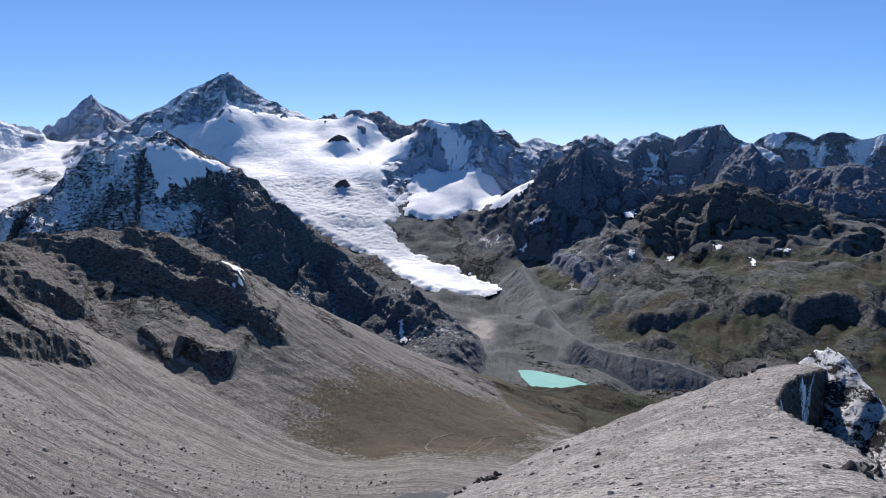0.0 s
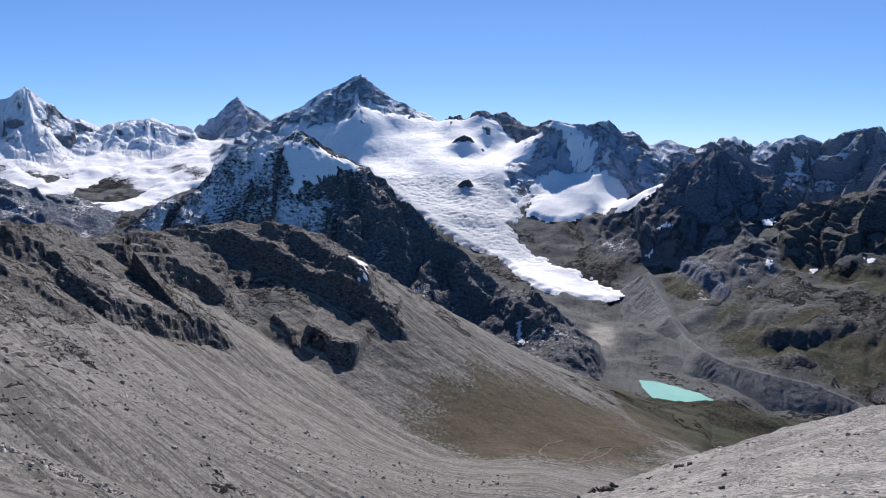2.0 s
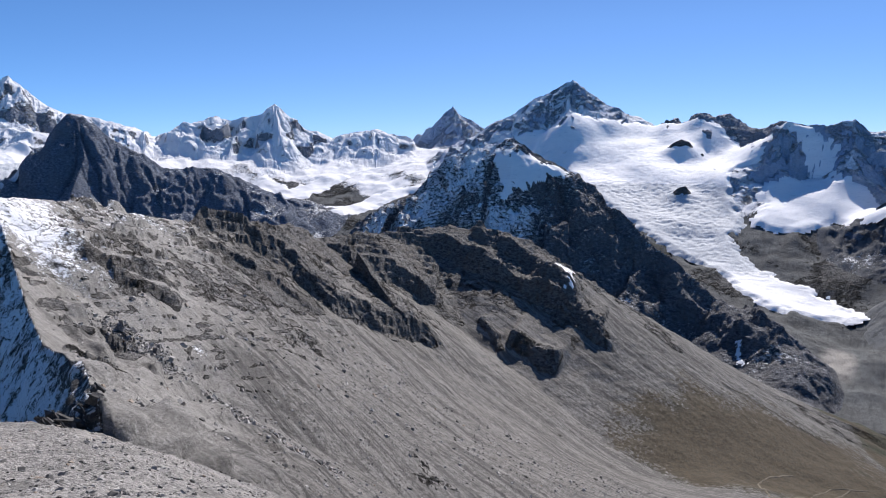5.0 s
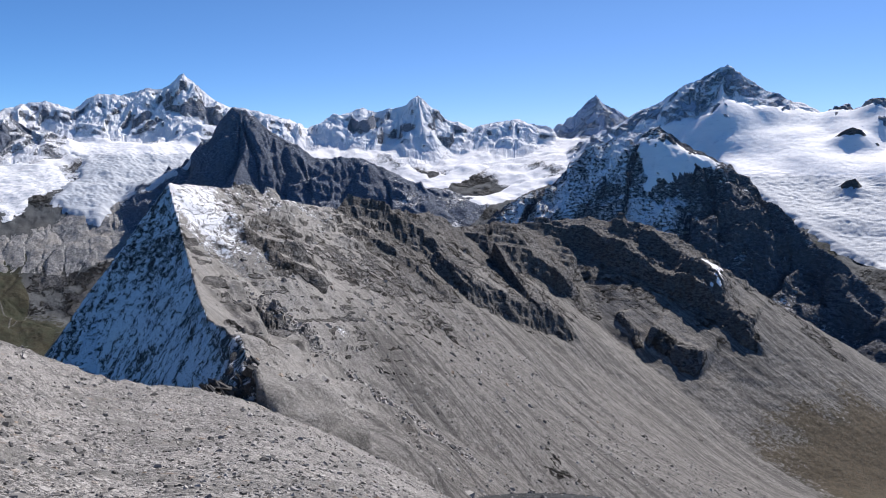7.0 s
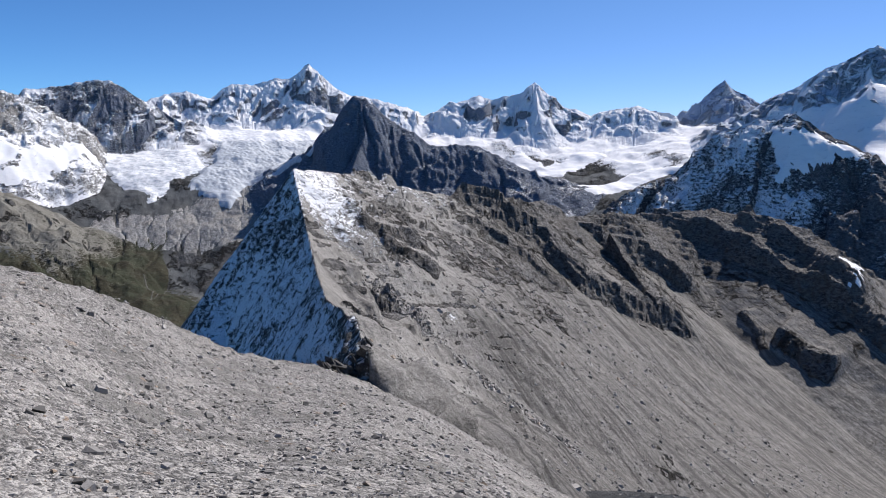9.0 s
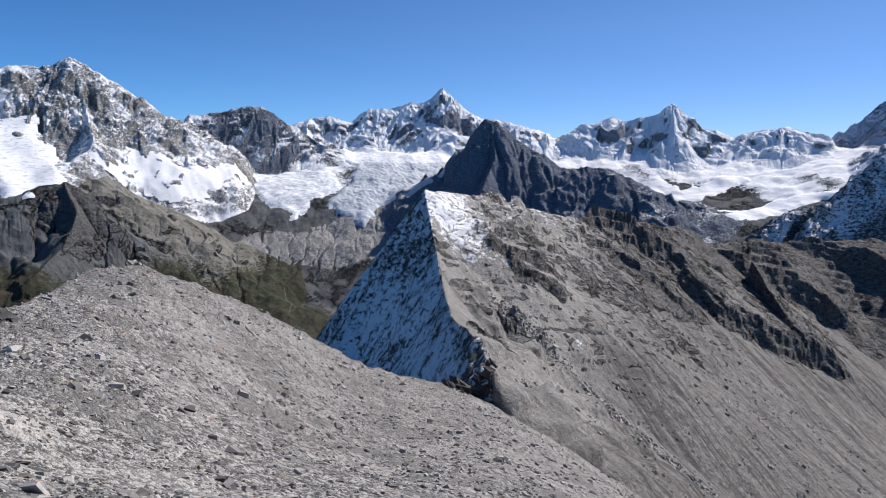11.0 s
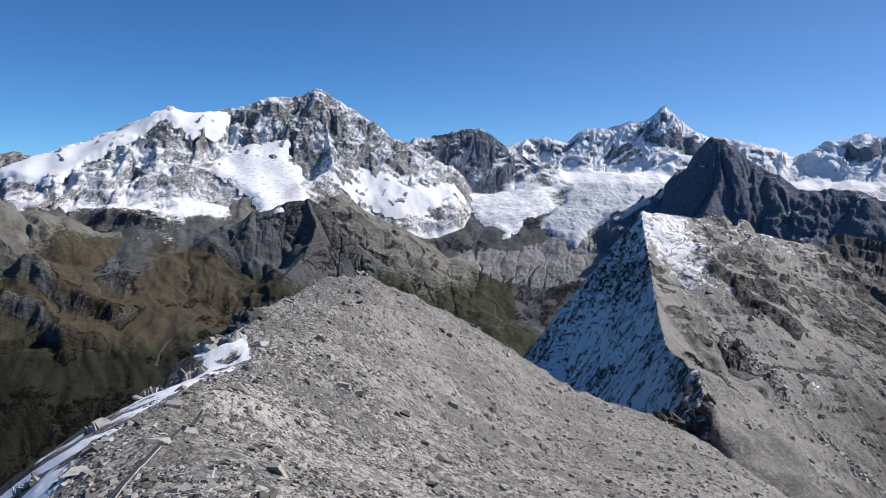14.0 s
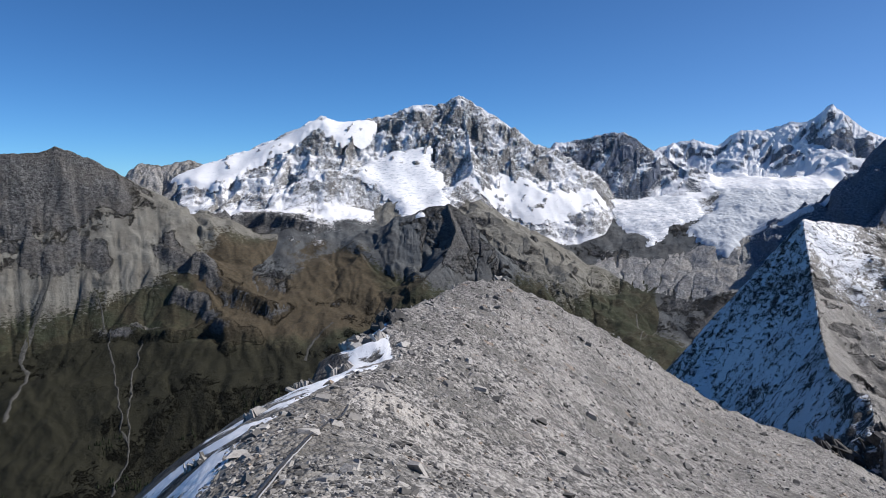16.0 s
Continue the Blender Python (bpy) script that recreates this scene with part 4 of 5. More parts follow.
mountain("mountain", "small pale rock head on a far snow rim", [
    ([(113.9, 3950, 10), (112.5, 3950, 87), (111.1, 3950, 79), (109.1, 3950, 117), (108.0, 3950, 96), (106.4, 3950, 36)], 430, 300, 1.25)],
    PALE_ROCK, (98, 116), (3600, 4200), gully=40, rows=90, snow=(-0.4, 1, 0), scree=0.2)
mountain("mountain", "grey scree spurs with dark crags below snow peaks", [
    ([(98.0, 2700, -375), (94.9, 2780, -315), (92.7, 2850, -258), (91.4, 2900, -193), (90.0, 2920, -118), (88.4, 2920, -95), (86.3, 2900, -172), (85.0, 2860, -241), (83.6, 2800, -323), (81.2, 2740, -404)], 420, 260, 1.5),
    ([(88.4, 2900, -94), (87.7, 2767, -198), (88.7, 2633, -296), (90.6, 2500, -381)], 200, 200, 1.3)],
    TURF_ROCK, (64, 106), (2100, 3200), gully=45, cut=0.3, rough=0.2, spurs=0.6, rows=240, scree=0.5, talus=1.2, grass=(-390, 120))

mountain("mountain", "long olive turf spur running down to a valley floor", [
    ([(87.5, 3400, -60), (84.5, 3180, -165), (81.5, 3020, -262), (79.0, 2890, -360), (76.6, 2790, -455), (74.4, 2690, -560)], 520, 300, 1.2)],
    GREY_ROCK, (68, 96), (2250, 3600), gully=50, cut=0.25, rough=0.2, spurs=0.35, beds=0.3, carved=0.01, rows=200, scree=0.8, grass=(-430, 190), talus=0.4)
mountain("mountain", "pale ice-polished slabs below a hanging glacier", [
    ([(74.5, 3120, -410), (72.5, 3080, -425), (70.5, 3060, -405), (68.5, 3080, -370), (66.0, 3150, -320), (63.5, 3250, -270)], 330, 260, 1.0)],
    PALE_ROCK, (60, 79), (2500, 3500), gully=28, cut=0.5, rough=0.7, spurs=0.5, beds=1.0, carved=0.01, rows=170, scree=-0.3, grass=(-500, 40))

for pts in ([(9.9, 3470, 22), (9.2, 3470, 58), (8.6, 3470, 78), (8.0, 3470, 64), (7.3, 3470, 11)], [(7.6, 3440, -6), (7.0, 3440, 11), (6.5, 3440, -22)], [(9.2, 3080, -164), (8.6, 3080, -134), (8.1, 3080, -129), (7.5, 3080, -170), (7.0, 3080, -226)]):
    mountain("rock_island", "dark rock island breaking through glacier ice", [(pts, 55, 60, 70)], GREY_ROCK, (4, 13), (2950, 3650), rows=200, gully=25, cut=0.6, rough=0.6, snow=(0.0, 0.6, 0.0), floor=-6, category="rock", carved=0)

mountain("moraine", "sharp lateral moraine ridge of grey gravel with ribbed flank", [
    ([(-6.8, 2417, -407), (-7.2, 2338, -433), (-8.0, 2227, -459), (-8.7, 2075, -480), (-9.7, 1987, -505), (-11.4, 1831, -506), (-13.3, 1793, -518), (-16.1, 1758, -521), (-19.6, 1745, -526), (-22.4, 1723, -546), (-25.3, 1610, -547)], 62, 62, 45)],
    MORAINE, (-28, -3), (1500, 2600), gully=14, cut=1.2, rough=0.15, rows=240, scree=1.4, category="moraine", carved=0)
mountain("hill", "low turf hill in front of a glacier lake", [
    ([(2.2, 1350, -507), (-1.8, 1400, -509), (-5.7, 1450, -519), (-8.6, 1480, -530), (-11.0, 1490, -530), (-13.4, 1500, -521), (-15.0, 1480, -528), (-17.2, 1440, -558)], 230, 90, 1.3)],
    TURF_ROCK, (-22, 6), (1150, 1640), gully=30, cut=0.3, rough=0.3, rows=150, scree=-0.5, grass=(-200, 60), category="hill", carved=0.01, spurs=0.2, beds=0.2)

# ---------------------------------------------------------------- the near chain
mountain("mountain", "dark schist peak with fresh snow on its shaded flank", [
    ([(36.7, 2300, -285), (35.0, 2295, -248), (31.8, 2290, -159), (29.1, 2285, -91), (27.3, 2280, -9), (24.5, 2275, 44), (23.0, 2270, 33), (21.9, 2265, 66), (19.9, 2260, 9), (17.5, 2255, -46), (15.9, 2250, -133)], 480, 350, 1.15),
    ([(15.9, 2250, -133), (12.8, 2167, -187), (9.4, 2083, -291), (5.6, 2000, -403), (2.8, 1917, -438), (0.4, 1833, -461), (-1.0, 1750, -481)], 165, 165, 1.1)],
    DARK_ROCK, (-5, 38), (800, 2600), gully=38, cut=0.75, rough=0.65, rows=320, snow=(-0.2, 0.9, 0.35), scree=-0.7, drift=0.0,
    zones=[(24.5, 2230, 110, 0.3), (28.0, 2150, 300, 0.36), (31.5, 2150, 240, 0.2), (21.5, 1900, 60, 0.5), (25.0, 1900, 200, 0.35), (20.5, 2080, 130, 0.3)],
    bands=[([(13.5, 1200), (10.8, 1200), (8.9, 1200), (6.1, 1200), (3.1, 1200)], 35, 60), ([(10.7, 1997), (7.9, 1940), (5.0, 1882), (3.1, 1778)], 35, 60), ([(6.9, 2492), (4.1, 2386), (3.1, 1918), (0.7, 1845), (-2.2, 1896)], 40, 70)])
mountain("ridge", "rocky crest with black cliff bands above grey scree", [
    ([(55.2, 150.0, -49.0), (56.0, 210.0, -61.0), (58.7, 270.0, -64.0), (59.4, 330, -65), (60.1, 390, -51), (61.0, 450, -22)], 140, 70, 100),
    ([(61.0, 450, -22), (59.2, 508, -26), (55.4, 567, -35), (52.1, 625, -47), (48.4, 683, -61), (45.2, 742, -74), (42.5, 800, -84), (40.4, 858, -83), (38.6, 917, -108), (36.2, 975, -113), (32.2, 1033, -120), (29.3, 1092, -127), (26.2, 1150, -133)], 147, 77, 100),
    ([(31.5, 1080, -129), (25.6, 1089, -126), (20.9, 1098, -145), (17.1, 1106, -184), (11.3, 1115, -261), (5.5, 1124, -322), (2.6, 1132, -350), (-1.6, 1200, -410), (-5.2, 1230, -447)] + [(-5, 1290, -475), (-9, 1330, -510)], 168, 168, 100)],
    SCREE, (-14, 84), (60, 1450), step=0.12, gully=24, cut=0.1, rough=0.12, rows=560, beds=-1.0, snow=(-0.9, 0.4, 0.3), shed=(20, 210), grass=(-440, 25), category="ridge", carved=0,
    zones=[(60.0, 440, 70, 0.5), (58.6, 390, 70, 0.42), (56.0, 500, 150, 0.5), (50.0, 620, 90, 0.3), (30.9, 640, 18, 0.95), (23.6, 908, 7, 0.8), (47.8, 375, 7, 1.0)],
    shady=([(55.2, 150.0, -49.0), (56.0, 210.0, -61.0), (58.7, 270.0, -64.0), (59.4, 330, -65), (60.1, 390, -51), (61.0, 450, -22)], 0.7),
    bands=[([(48.3, 677), (44.1, 715), (41.0, 722), (39.0, 686), (36.5, 670), (32.7, 701), (28.8, 751), (26.1, 776)], 26, 40), ([(38.2, 920), (35.5, 844), (31.7, 927), (28.3, 914), (26.9, 916)], 24, 50),
           ([(32.1, 1024), (27.8, 1039), (23.5, 998), (19.2, 984), (14.4, 944), (12.1, 950)], 28, 45), ([(25.9, 1072), (22.1, 1047), (19.2, 1006), (15.9, 986)], 28, 40), ([(22.5, 884), (20.5, 872), (17.8, 856)], 24, 30),
           ([(56.3, 419), (53.7, 421), (50.6, 437), (48.6, 471)], 7, 14), ([(53.8, 410), (51.5, 413), (48.7, 411)], 8, 20), ([(55.9, 341), (54.4, 334), (52.5, 321)], 7, 16),
           ([(47.3, 640), (44.6, 650), (41.1, 645), (38.4, 629)], 8, 16), ([(57.8, 278), (56.0, 267), (54.6, 247)], 5, 12), ([(24.9, 922), (23.4, 893), (22.9, 865)], 8, 14)])

# ---------------------------------------------------------------- valley floor, to the horizon
b, r = np.meshgrid(GROUND_B, GROUND_D)
x, y, z = GROUND_X, GROUND_Y, GROUND_Z
up, east, north = steepness(x, y, z)
patch = fbm(x / 300, y / 300, 5)
bare = np.zeros(z.shape)
for side, lines in (((b < -6) & (r > 1600) & (r < 2800), WEST_BANDS), ((b > 80) & (r > 1600) & (r < 3600), EAST_BANDS)):
    bare[side] = stepped(x[side], y[side], lines)[1]
turf = -1.2 * bare + smooth(-z, 230, 420) * 1.1 - 0.2 + 1.4 * (up - 0.88) + 1.0 * patch
rust = np.zeros(z.shape)
for zb, zd, zr, more in TURF_ZONES:
    zx, zy = plan(zb, zd)
    turf = turf + more * np.exp(-((x - zx) ** 2 + (y - zy) ** 2) / (zr * zr))
for zb, zd, zr, more in RUST_ZONES:
    zx, zy = plan(zb, zd)
    rust = rust + more * np.exp(-((x - zx) ** 2 + (y - zy) ** 2) / (zr * zr))
turf = turf + 1.3 * smooth(b, 95, 104) * smooth(-z, 430, 560)
turf = turf - 1.8 * smooth(b, 18, 26) * (1 - smooth(b, 60, 66)) * smooth(r, 2500, 2900)
turf = turf - 0.35 * (1 - smooth(b, -8, -4)) * smooth(r, 1700, 2100)
turf = turf - 1.6 * (1 - smooth(r + 200 * patch, 640, 820))
streak = perlin(b * 3.0, r / 90 + 9) + 0.4 * perlin(b * 9.0, r / 60)
tagged(sheet("ground", x, y, z, {"snow": -0.7 + 1.65 * smooth(z, -330, -90) * smooth(b, 18, 30) * smooth(r, 1500, 2200) + 0.9 * patch + 0.5 * (up - 0.85), "scree": np.clip(0.75 + 1.2 * (1 - smooth(r, 700, 1100)) + 1.5 * (up - 0.85) + patch, -0.5, 1.6) - 1.8 * bare, "grass": turf, "rust": rust + 0.5 * patch, "dark_turf": smooth(b, 82, 90) * (smooth(-z, 400, 620) * 1.5 - 0.2) - rust - 0.1, "streak": streak, "pale": 0.2 * (1 - smooth(r, 700, 1000)) * smooth(b, -8, 4) * (1 - smooth(b, 60, 70)) + 1.1 * np.exp(-((x - plan(-3.3, 1980)[0]) ** 2 / 45 ** 2 + (y - plan(-3.3, 1980)[1]) ** 2 / 130 ** 2))}, TURF_ROCK, terrain(x, y) < z + 6),
       "autumn alpine turf and grey debris on the valley floors", "ground", kind="structure")

# ---------------------------------------------------------------- the summit ground
SLOPE = [(88, 10, -26.5), (88, 27, -21.3), (88, 45, -15.2), (88, 75, -10.7), (88, 110, -8.8), (83.8, 118, -7.6), (81.5, 120, -9.2), (78.5, 122, -10.7), (98, 10, -25), (98, 16, -20.4), (93, 38, -15.5), (93, 65, -11.2), (76, 12, -28),
         (76, 40, -22), (76, 80, -16.5), (72.8, 128, -13.1), (68, 60, -23), (68, 132, -16.8), (56, 12, -31), (57, 50, -25.5), (57, 100, -21.7), (58, 150, -19.2), (40, 12, -33), (40, 60, -29.5), (40, 150, -27.5),
         (10, 12, -33), (10, 60, -31), (10, 150, -29), (-10, 50, -28), (-10, 120, -23.5), (-20, 12, -30), (-20, 60, -24), (-20, 128, -19), (-29, 60, -22), (-29, 130, -15.5),
         (-45, 12, -30), (-45, 130, -22), (120, 12, -28)]
LEDGE_EAST = [(113.7, 6.0, -3.1), (110.7, 8.0, -3.8), (107.6, 11.0, -4.8), (103.9, 16.0, -6.2), (99.6, 24.0, -8.1), (95.3, 34.0, -10.3), (92.3, 43.0, -11.9), (92.8, 53.0, -12.6), (93.3, 65.0, -12.8), (87.1, 110.0, -16.3), (83.8, 118.0, -16.8), (78.5, 122.0, -22.4), (73.0, 128.0, -29.8), (68.5, 135.0, -40.5), (61.0, 145.0, -48.9), (58.4, 150.0, -52.1)]
LEDGE_WEST = [(-0.8, 90.0, -46.6), (-3.3, 100.0, -49.1), (-10.7, 115.0, -50.0), (-17.6, 124.0, -48.1), (-23.6, 128.0, -42.3), (-27.1, 130.0, -38.3), (-30.5, 132.0, -34.5)]
LEDGE_BITE = [(-30.7, 133.0, -35.1), (-29.4, 122.0, -33.8), (-27.4, 106.0, -33.7), (-26.8, 90.0, -33.1), (-29.1, 78.0, -31.2), (-31.4, 70.0, -29.4), (-34.7, 60.0, -26.1), (-37.9, 52.0, -24.0), (-42.4, 44.0, -21.5)]
_kx = np.array([(b / 22.0, math.log(d)) for b, d, e in SLOPE])
_d2 = ((_kx[:, None] - _kx[None]) ** 2).sum(-1) + 1e-9
_k = np.zeros((len(SLOPE) + 3, len(SLOPE) + 3))
_k[:-3, :-3] = np.sqrt(_d2) ** 3 + np.eye(len(SLOPE)) * 0.01
_k[:-3, -3], _k[:-3, -2:] = 1, _kx
_k[-3, :-3], _k[-2:, :-3] = 1, _kx.T
SLOPE_W = np.linalg.solve(_k, np.r_[[e for _, _, e in SLOPE], 0, 0, 0])


def summit_angle(b, d):
    """How far below the eye the ground lies, in degrees, by bearing and distance."""
    u, v = b / 22.0, np.log(np.clip(d, 9.0, 180.0))
    e = SLOPE_W[-3] + SLOPE_W[-2] * u + SLOPE_W[-1] * v
    for (ku, kv), w in zip(_kx, SLOPE_W[:-3]):
        e = e + w * ((u - ku) ** 2 + (v - kv) ** 2) ** 1.5
    return e


def summit_height(x, y):
    d = np.maximum(np.hypot(x, y), 0.05)
    b = np.degrees(np.arctan2(-x, y))
    e = summit_angle(np.clip(b, -50, 125), d)
    turn = np.where(b > 125, b - 125, np.where(b < -50, b + 235, 0)) / 185
    if (turn > 0).any():
        west, east = summit_angle(b * 0 - 50, d), summit_angle(b * 0 + 125, d)
        e = np.where(turn > 0, east + (west - east) * turn, e)
    z = d * np.tan(np.radians(e))
    near = smooth(d, 1.0, 11.0)
    z = z * near + (-1.72 - 0.3 * d) * (1 - near)
    for ledge, fall in ((LEDGE_EAST, 1.2), (LEDGE_WEST, 0.9), (LEDGE_BITE, 6.0)):
        out = beyond(x, y, ledge)
        edge = {id(LEDGE_BITE): 0.4, id(LEDGE_EAST): 0.8}.get(id(ledge), 2.0)
        lip = np.sqrt(out * out + edge * edge) - edge
        if ledge is LEDGE_EAST:
            shelf = smooth(b, 90, 94) * (1 - smooth(d, 50, 64))
            lip = np.where(lip < 5, lip * (1 - 0.6 * shelf), lip - 5 * 0.6 * shelf + 0.9 * (lip - 5) * shelf)
        z = z - fall * lip
    return z


def summit(x, y):
    """The summit ground with its lumps."""
    d = np.hypot(x, y)
    far = smooth(d, 3, 30)
    hx, hy = plan(93.3, 27.0)
    hump = 0.75 * np.exp(-(((x - hx) / 2.6) ** 2 + ((y - hy) / 1.9) ** 2))
    return (summit_height(x, y) + hump + 0.010 * d ** 0.7 * fbm(x / 2.5, y / 2.5, 5, 0.65) + 0.5 * far * fbm(x / 13, y / 13, 4)
            + (0.5 + 0.5 * smooth(d, 70, 110)) * smooth(d, 15, 60) * (0.15 + 0.85 * smooth(np.degrees(np.arctan2(-x, y)), 20, 60)) * (ridged((x + 0.5 * y) / 9, (y - 0.5 * x) / 4.5, 5, 0.6) + 0.4))


STONY = stony_material("broken_schist")
b, r = np.meshgrid(np.r_[np.linspace(180, 139, 40), np.linspace(138, -48, 960), np.linspace(-49, -180, 120)], np.r_[0.02, np.geomspace(0.8, 180, 190)])
x, y = plan(b, r)
z = summit(x, y)
outer = beyond(x, y, LEDGE_EAST)
strip = smooth(outer, 0.1, 0.9) * (1 - smooth(outer, 3, 5.5)) * smooth(b, 91.5, 93) * (0.9 + 1.0 * fbm(x / 2.6, y / 2.6, 4))
tagged(sheet("summit_slope", x, y, z, {"snow": np.maximum(strip * 1.1 - 0.25, smooth(beyond(x, y, LEDGE_BITE), 0.0, 0.4) * (0.22 + 1.5 * fbm(x / 3, y / 3, 4)) - 0.05), "cliff": np.maximum(3 * smooth(beyond(x, y, LEDGE_BITE), 0.0, 0.2), smooth(outer, 0.2, 1.2) * smooth(b, 90, 93) * (0.2 + 1.7 * fbm(x / 2.2, y / 2.2, 4) + smooth(outer, 3.5, 5.5))), "soil": smooth(b, 93.5, 99) * (1 - smooth(r, 24, 40)) * (0.75 + 0.9 * fbm(x / 3 + 5, y / 3, 4)), "pale": np.exp(-(((x - plan(93.3, 27)[0]) / 3.0) ** 2 + ((y - plan(93.3, 27)[1]) / 2.2) ** 2))}, STONY, (z > -170) & (beyond(x, y, LEDGE_BITE) < 1.2) & ((b > -28.4) | (r < 128))),
       "summit ridge of broken grey schist and fine debris", "ridge", kind="structure")

mountain("ridge", "black rock face with fresh snow falling from a scree ridge", [
    ([(-29.3, 132.0, -35.7), (-30.5, 131.0, -34.2), (-31.6, 127.0, -35.8), (-33.2, 122.0, -38.4), (-35.1, 117.0, -40.8), (-38.3, 105.0, -41.9)], 75, 75, 100)],
    CRAG, (-48, -24), (40, 150), step=0.1, gully=11, cut=0.7, rough=0.6, rows=160, snow=(0.5, 0.5, 0.0), category="ridge", carved=0)

# ---------------------------------------------------------------- glaciers and snowfields
glacier("broad white glacier with an icefall and a long bare tongue", [(18.0, 3604), (17.1, 3687), (15.2, 3709), (11.9, 3763), (8.5, 3709), (5.8, 3642), (2.3, 3365), (3.2, 3262), (4.4, 3246), (5.3, 3154), (4.4, 3008), (3.9, 2893), (4.8, 2797), (3.9, 2678), (3.0, 2631), (-0.3, 2530), (-3.2, 2448), (-4.7, 2360), (-4.5, 2360), (-2.2, 2360), (0.7, 2360), (3.1, 2438), (4.5, 2533), (6.9, 2655), (8.7, 2681), (10.6, 2786), (12.4, 2900), (14.1, 3011), (15.7, 3128), (16.5, 3289), (17.5, 3414), (19.2, 3499), (21.4, 3696), (19.5, 3682)], SNOW, cell=6, thick=10, ease=70, crack=6.5, fall=(-390, -150))
glacier("hanging snow basin under grey rock peaks", [(2.6, 3132), (-0.8, 3218), (-4.1, 3141), (-7.1, 2879), (-6.4, 2831), (-4.6, 2864), (-2.2, 2974), (-0.3, 2882), (1.1, 2867), (2.8, 2893), (2.3, 3010)], SNOW, thick=9, ease=32)
glacier("steep snow couloir between rock towers", [(1.1, 3400), (-0.4, 3388), (-1.5, 3331), (-2.0, 3277), (-1.2, 3252), (-0.5, 3298), (0.4, 3357)], SNOW, thick=12, ease=14)
glacier("small snowfield on a dark peak's shoulder", [(22.8, 2211), (21.6, 2204), (19.6, 2220), (17.8, 2236), (20.1, 2178), (22.5, 2133)], SNOW, cell=5, thick=9, ease=32)
glacier("hanging glacier with a ragged lower edge on a rock flank", [(94.7, 3613), (93.0, 3653), (90.3, 3632), (90.1, 3542), (89.0, 3500), (88.6, 3290), (90.9, 2885), (92.6, 3322), (93.9, 3391), (95.0, 3431), (96.0, 3469)], SNOW, thick=11, ease=34, crack=2)
glacier("chain of snowfields under a dark rock wall", [(86.7, 3448), (85.8, 3451), (83.5, 3513), (84.0, 3592), (82.1, 3583), (79.8, 3540), (76.4, 3685), (75.7, 3660), (79.3, 3419), (81.6, 3408), (83.5, 3446), (85.4, 3418)], SNOW, thick=7, ease=16)
glacier("cirque glacier falling in steps between rock islands", [(67.1, 4160), (64.9, 4088), (62.2, 3987), (58.7, 4043), (58.3, 3303), (59.5, 3261), (61.6, 3277), (64.7, 3352), (66.1, 3185), (67.5, 3311), (68.9, 3401), (67.1, 3627), (66.6, 3858), (67.8, 3970)], SNOW, cell=6, thick=8, ease=18, crack=8, fall=(-330, -60))
glacier("crevassed glacier lobe ending on pale slabs", [(74.5, 3741), (72.7, 3792), (70.8, 3821), (68.5, 3752), (68.2, 3563), (70.3, 3454), (71.7, 3304), (72.6, 3403), (74.1, 3520)], SNOW, thick=7, ease=16, crack=3)
glacier("smooth snow dome and its long white shoulder", [(110.0, 3827), (107.9, 3875), (102.8, 3856), (100.0, 3861), (98.8, 3874), (97.5, 3877), (94.8, 3874), (94.9, 3735), (97.2, 3698), (98.8, 3803), (101.2, 3774), (104.0, 3697), (107.0, 3586), (110.1, 3774)], SNOW, thick=12, ease=40)
glacier("valley glacier tongue below high white peaks", [(35.6, 3791), (37.7, 3646), (39.0, 3556), (40.8, 3588), (41.7, 3763), (44.3, 3300), (42.4, 3890), (40.1, 3691), (38.5, 3773), (36.4, 3892)], SNOW, thick=7, ease=16)
glacier("flat glacier tongue in a shaded valley", [(28.2, 3476), (30.5, 3486), (32.7, 3364), (35.7, 3251), (37.4, 3402), (35.3, 3372), (33.5, 3474), (31.3, 3550)], SNOW, thick=7, ease=16)

for pts in ([(-15.4, 2462), (-15.9, 2452), (-15.7, 2424), (-15.4, 2427)], [(-6.9, 2678), (-7.8, 2678), (-8.6, 2659), (-7.4, 2665)], [(-21.9, 2467), (-22.7, 2471), (-22.4, 2437)], [(-24.5, 2427), (-24.8, 2424), (-24.7, 2366), (-24.5, 2373)], [(-26.4, 2497), (-27.3, 2501), (-27.0, 2480)],
            [(-14.9, 2711), (-15.9, 2722), (-15.7, 2678), (-15.0, 2690)], [(-18.4, 2458), (-18.9, 2455), (-18.6, 2418)], [(-6.4, 2614), (-7.0, 2616), (-6.8, 2602)]):
    glacier("leftover patch of old snow on scree", pts, SNOW, cell=2.5, thick=3, ease=31, name="snow_patch")
for pts in ([(17.8, 1060), (16.7, 1095), (16.9, 1007), (16.4, 1000), (16.8, 1000), (17.4, 1001)], [(3.8, 1839), (3.5, 1820), (3.2, 1781), (2.8, 1760), (3.5, 1770), (3.9, 1825)]):
    glacier("thin patch of melting snow in a scree hollow", pts, SNOW, cell=2.0, thick=2.5, ease=31, name="snow_patch")

